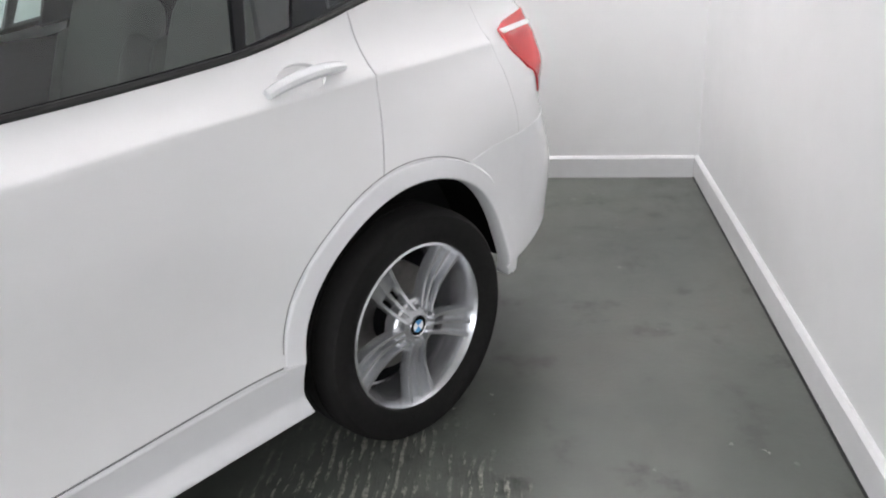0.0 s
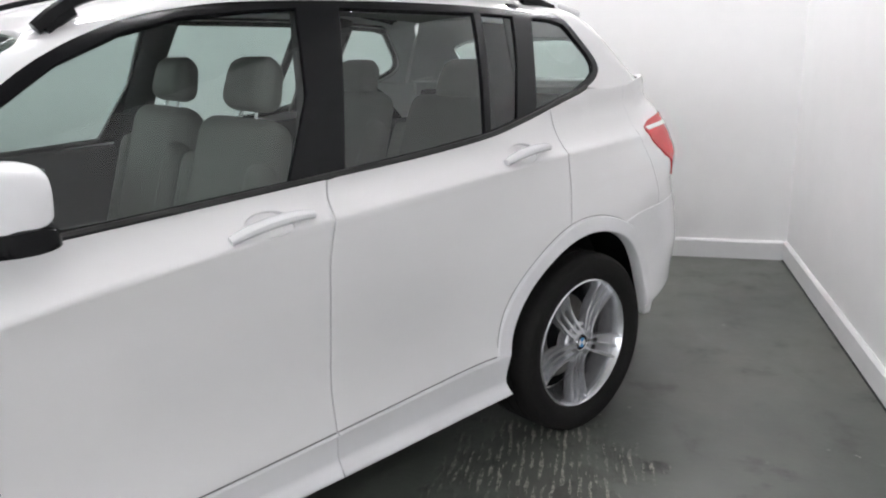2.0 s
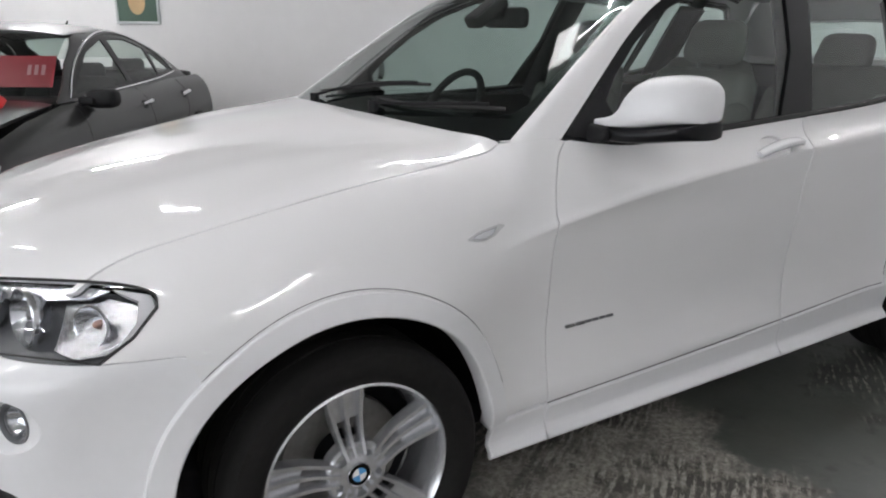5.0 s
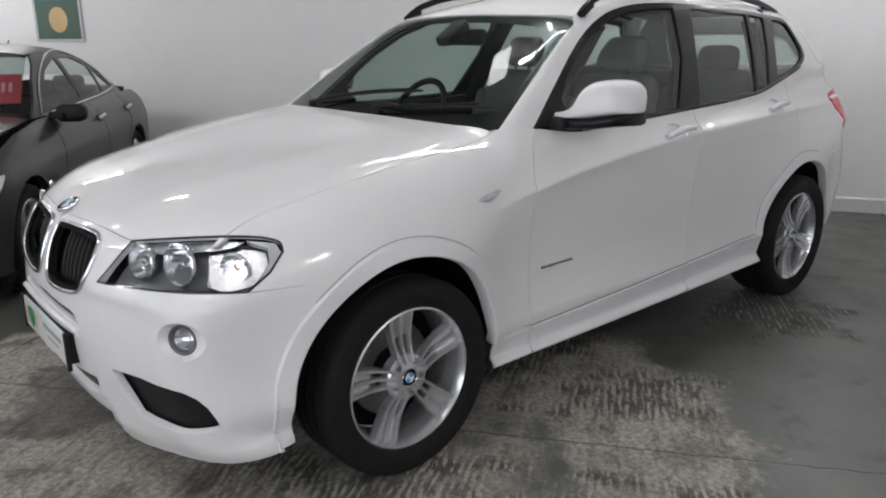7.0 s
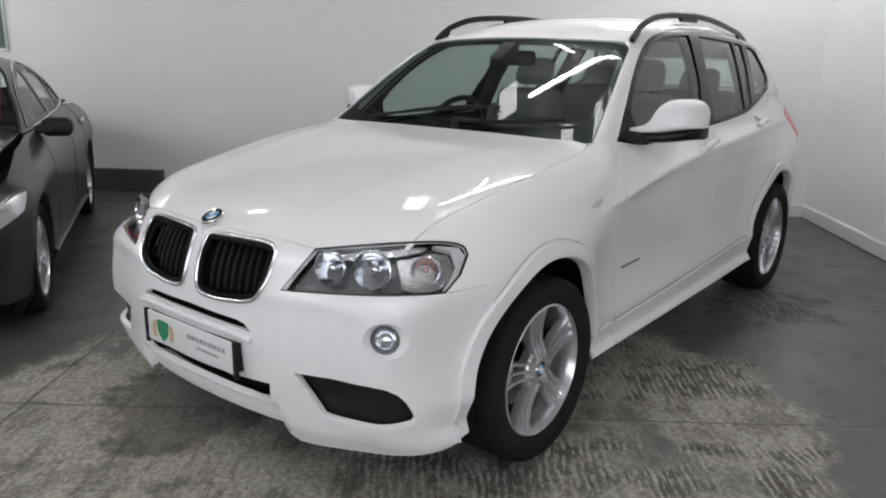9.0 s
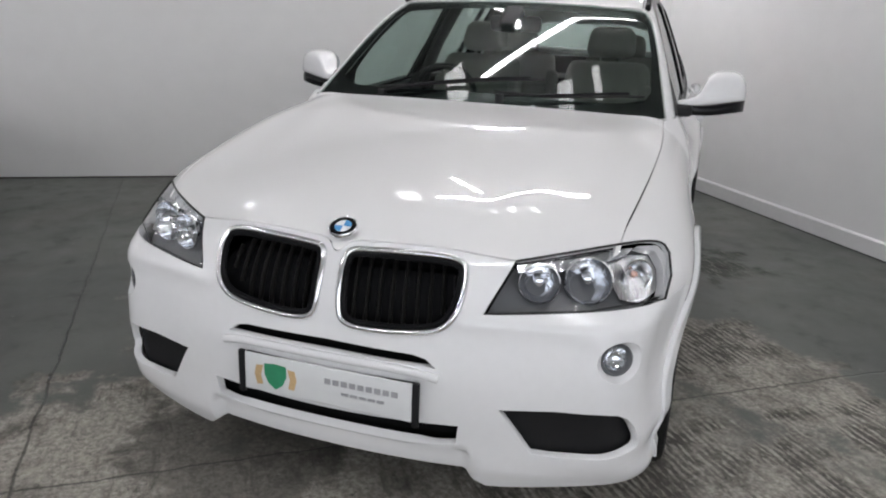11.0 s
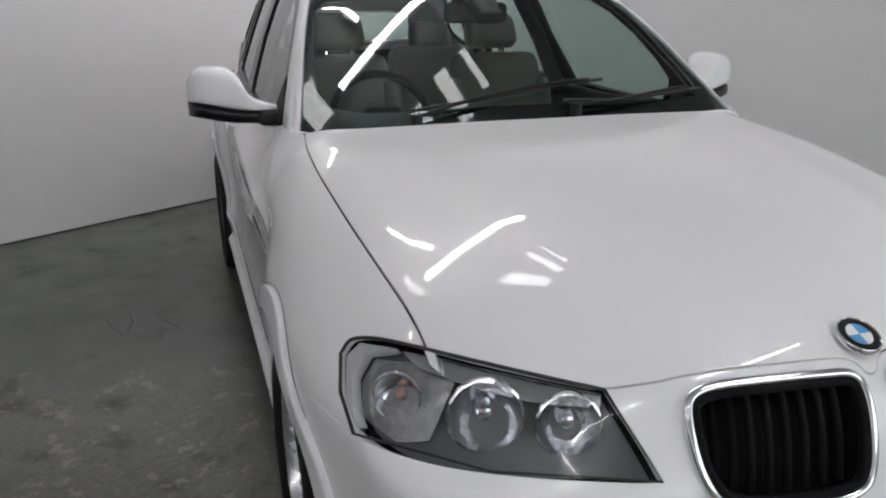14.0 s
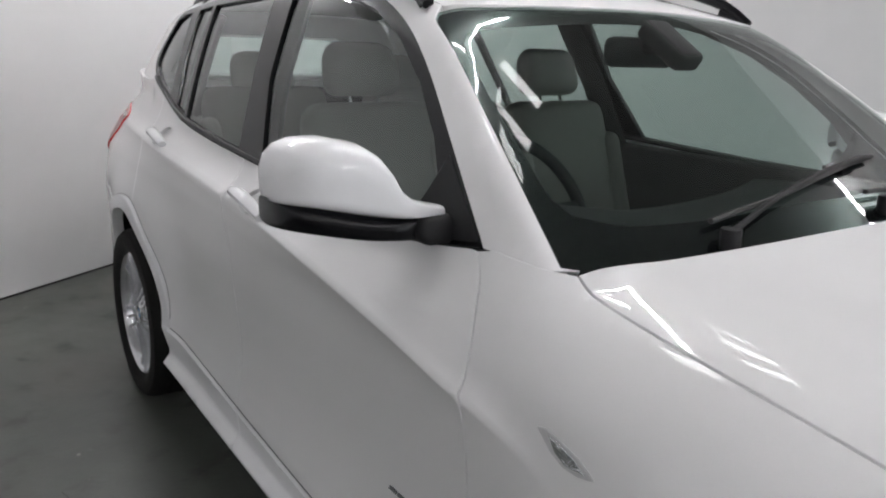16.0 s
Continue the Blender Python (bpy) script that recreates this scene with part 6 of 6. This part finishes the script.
    hl = [(2.02, 0.66), (1.80, 0.74), (1.70, 0.745), (1.78, 0.66), (1.95, 0.60), (2.05, 0.60)]
    lamp = panel("headlight", saloon_body, "side", hl, REFLECTOR, saloon, "clear headlight", res=0.03, off=0.003, lip=0.02, flip=s)
top_loop = [(2.16, 0.0), (2.12, 0.35), (1.98, 0.55), (1.6, 0.66), (1.0, 0.70), (0.80, 0.70), (0.86, 0.4), (0.92, 0.0)]
panel("hood", saloon_body, "top", top_loop + [(x, -y) for x, y in top_loop[::-1][1:-1]], DARK_PAINT, saloon, "dark grey bonnet", res=0.06, lip=0.02)
boot = [(-1.7, 0.0), (-1.72, 0.55), (-1.95, 0.66), (-2.2, 0.60), (-2.28, 0.0)]
panel("boot_lid", saloon_body, "top", boot + [(x, -y) for x, y in boot[::-1][1:-1]], DARK_PAINT, saloon, "", res=0.06, lip=0.02)
rf = [(0.22, 0.0), (0.12, 0.50), (-0.4, 0.52), (-1.15, 0.50), (-1.25, 0.0)]
panel("roof", saloon_cabin, "top", rf + [(x, -y) for x, y in rf[::-1][1:-1]], DARK_PAINT, saloon, "", res=0.06, lip=0.02)
ws = [(0.90, 0.0), (0.86, 0.4), (0.76, 0.66), (0.14, 0.52), (0.235, 0.0)]
p = panel("windscreen", saloon_cabin, "top", ws + [(x, -y) for x, y in ws[::-1][1:-1]], GLASS_FRONT, saloon, "dark windscreen", res=0.07, off=-0.004, lip=0.004)
p.visible_shadow = False
rw = [(-1.27, 0.0), (-1.18, 0.48), (-1.68, 0.56), (-1.74, 0.0)]
p = panel("rear_window", saloon_cabin, "top", rw + [(x, -y) for x, y in rw[::-1][1:-1]], GLASS_CLEAR, saloon, "", res=0.08, off=-0.004, lip=0.004)
p.visible_shadow = False
nose_sad = []
for y in np.linspace(-0.72, 0.72, 19):
    for z in np.linspace(0.20, 0.70, 9):
        lo, hi = 1.0, 2.6
        for _ in range(30):
            mid = (lo + hi) / 2
            if saloon_body(np.array([mid]), np.array([y]), np.array([z]))[0] < 0:
                lo = mid
            else:
                hi = mid
        nose_sad.append((lo, y, z))
link_mesh("front_bumper", nose_sad, [(i * 9 + j, (i + 1) * 9 + j, (i + 1) * 9 + j + 1, i * 9 + j + 1) for i in range(18) for j in range(8)], DARK_PAINT, saloon, "dark grey front bumper")
part("cabin_floor", rbox((3.2, 1.4, 0.25), (-0.4, 0, 0.42), 0.03), INTERIOR_DARK, saloon)
part("dashboard", rbox((0.45, 1.3, 0.25), (0.55, 0, 0.84), 0.06), INTERIOR_DARK, saloon, "dark dashboard")
for x in (-0.35, -1.15):
    for y in (-0.36, 0.36):
        st = part("seat", rbox((0.16, 0.5, 0.62), (x, y, 0.74), 0.06, Matrix.Rotation(radians(-15), 4, "Y")), INTERIOR_DARK, saloon, "dark seat")
        part("headrest", rbox((0.10, 0.26, 0.16), (x - 0.12, y, 1.06), 0.04), INTERIOR_DARK, st)
part("underbody", rbox((3.9, 1.4, 0.14), (0, 0, 0.26), 0.03), CAVITY, saloon)
part("aerial", tube([(-0.95, 0, 1.37), (-1.03, 0, 1.44)], [0.012, 0.006], 8, up=(0, 1, 0)), BLACK, saloon, "short black roof aerial")

# red sale board behind the saloon's windscreen, and a red folded flag on its bonnet
board = thing("sale_board", "red cardboard sale sign behind the dark car's windscreen", "sign", SALOON_AT @ pose(0.43, 0.38, 1.125, 0, -30, 0))
part("board", rbox((0.006, 0.36, 0.22), (0, 0, 0), 0.002), RED_CARD, board)
for k in range(3):
    part("text_bar", rbox((0.004, 0.022, 0.07), (0.005, 0.02 + 0.045 * k, 0.01), 0), PINK_PRINT, board)
flag = thing("red_bonnet_marker", "red plastic marker lying on the dark car's bonnet", "marker", SALOON_AT @ pose(1.05, 0.22, 0.955, 0, 8, 20))
part("shell", rbox((0.22, 0.62, 0.05), (0, 0, 0.035), 0.022, taper=(0.6, 0.9)), RED_BOARD, flag)
part("strip", rbox((0.06, 0.40, 0.006), (0, 0, 0.062), 0.002), TAIL_CLEAR, flag, "pale strip")

# framed poster on the back wall
pm = Matrix.Translation((0.38, -6.58, 1.85)) @ Matrix(((0.528, 0.849, 0, 0), (-0.849, 0.528, 0, 0), (0, 0, 1, 0), (0, 0, 0, 1)))
on_wall = CORNER + ALONG_BACK * ((Vector((0.38, -6.57, 0)) - CORNER).dot(ALONG_BACK)) - BACK_OUT * 0.002
pm.translation = (on_wall.x, on_wall.y, 1.85)
poster = thing("framed_poster", "silver framed dark green poster with a tan roundel on the wall", "poster", pm)
part("board", rbox((0.60, 0.012, 0.84), (0, 0.010, 0), 0.002), POSTER_GREEN, poster, "dark green print")
for a, b in (((0.64, 0.026, 0.03), (0, 0.014, 0.42)), ((0.64, 0.026, 0.03), (0, 0.014, -0.42)), ((0.03, 0.026, 0.81), (0.305, 0.014, 0)), ((0.03, 0.026, 0.81), (-0.305, 0.014, 0))):
    part("frame_rail", rbox(a, b, 0.006), POSTER_FRAME, poster, "silver frame")
bm = bmesh.new()
bm.faces.new([bm.verts.new((0.125 * math.cos(a), 0.018, -0.20 + 0.135 * math.sin(a))) for a in [2 * math.pi * k / 32 for k in range(32)]])
part("printed_roundel", bm, TAN, poster, "tan oval", smooth=False)
for z, w in ((0.02, 0.44), (0.10, 0.40), (0.18, 0.46)):
    part("text_bar", rbox((w, 0.003, 0.03), (0, 0.018, z), 0), BLUE if z < 0.05 else TAN, poster)
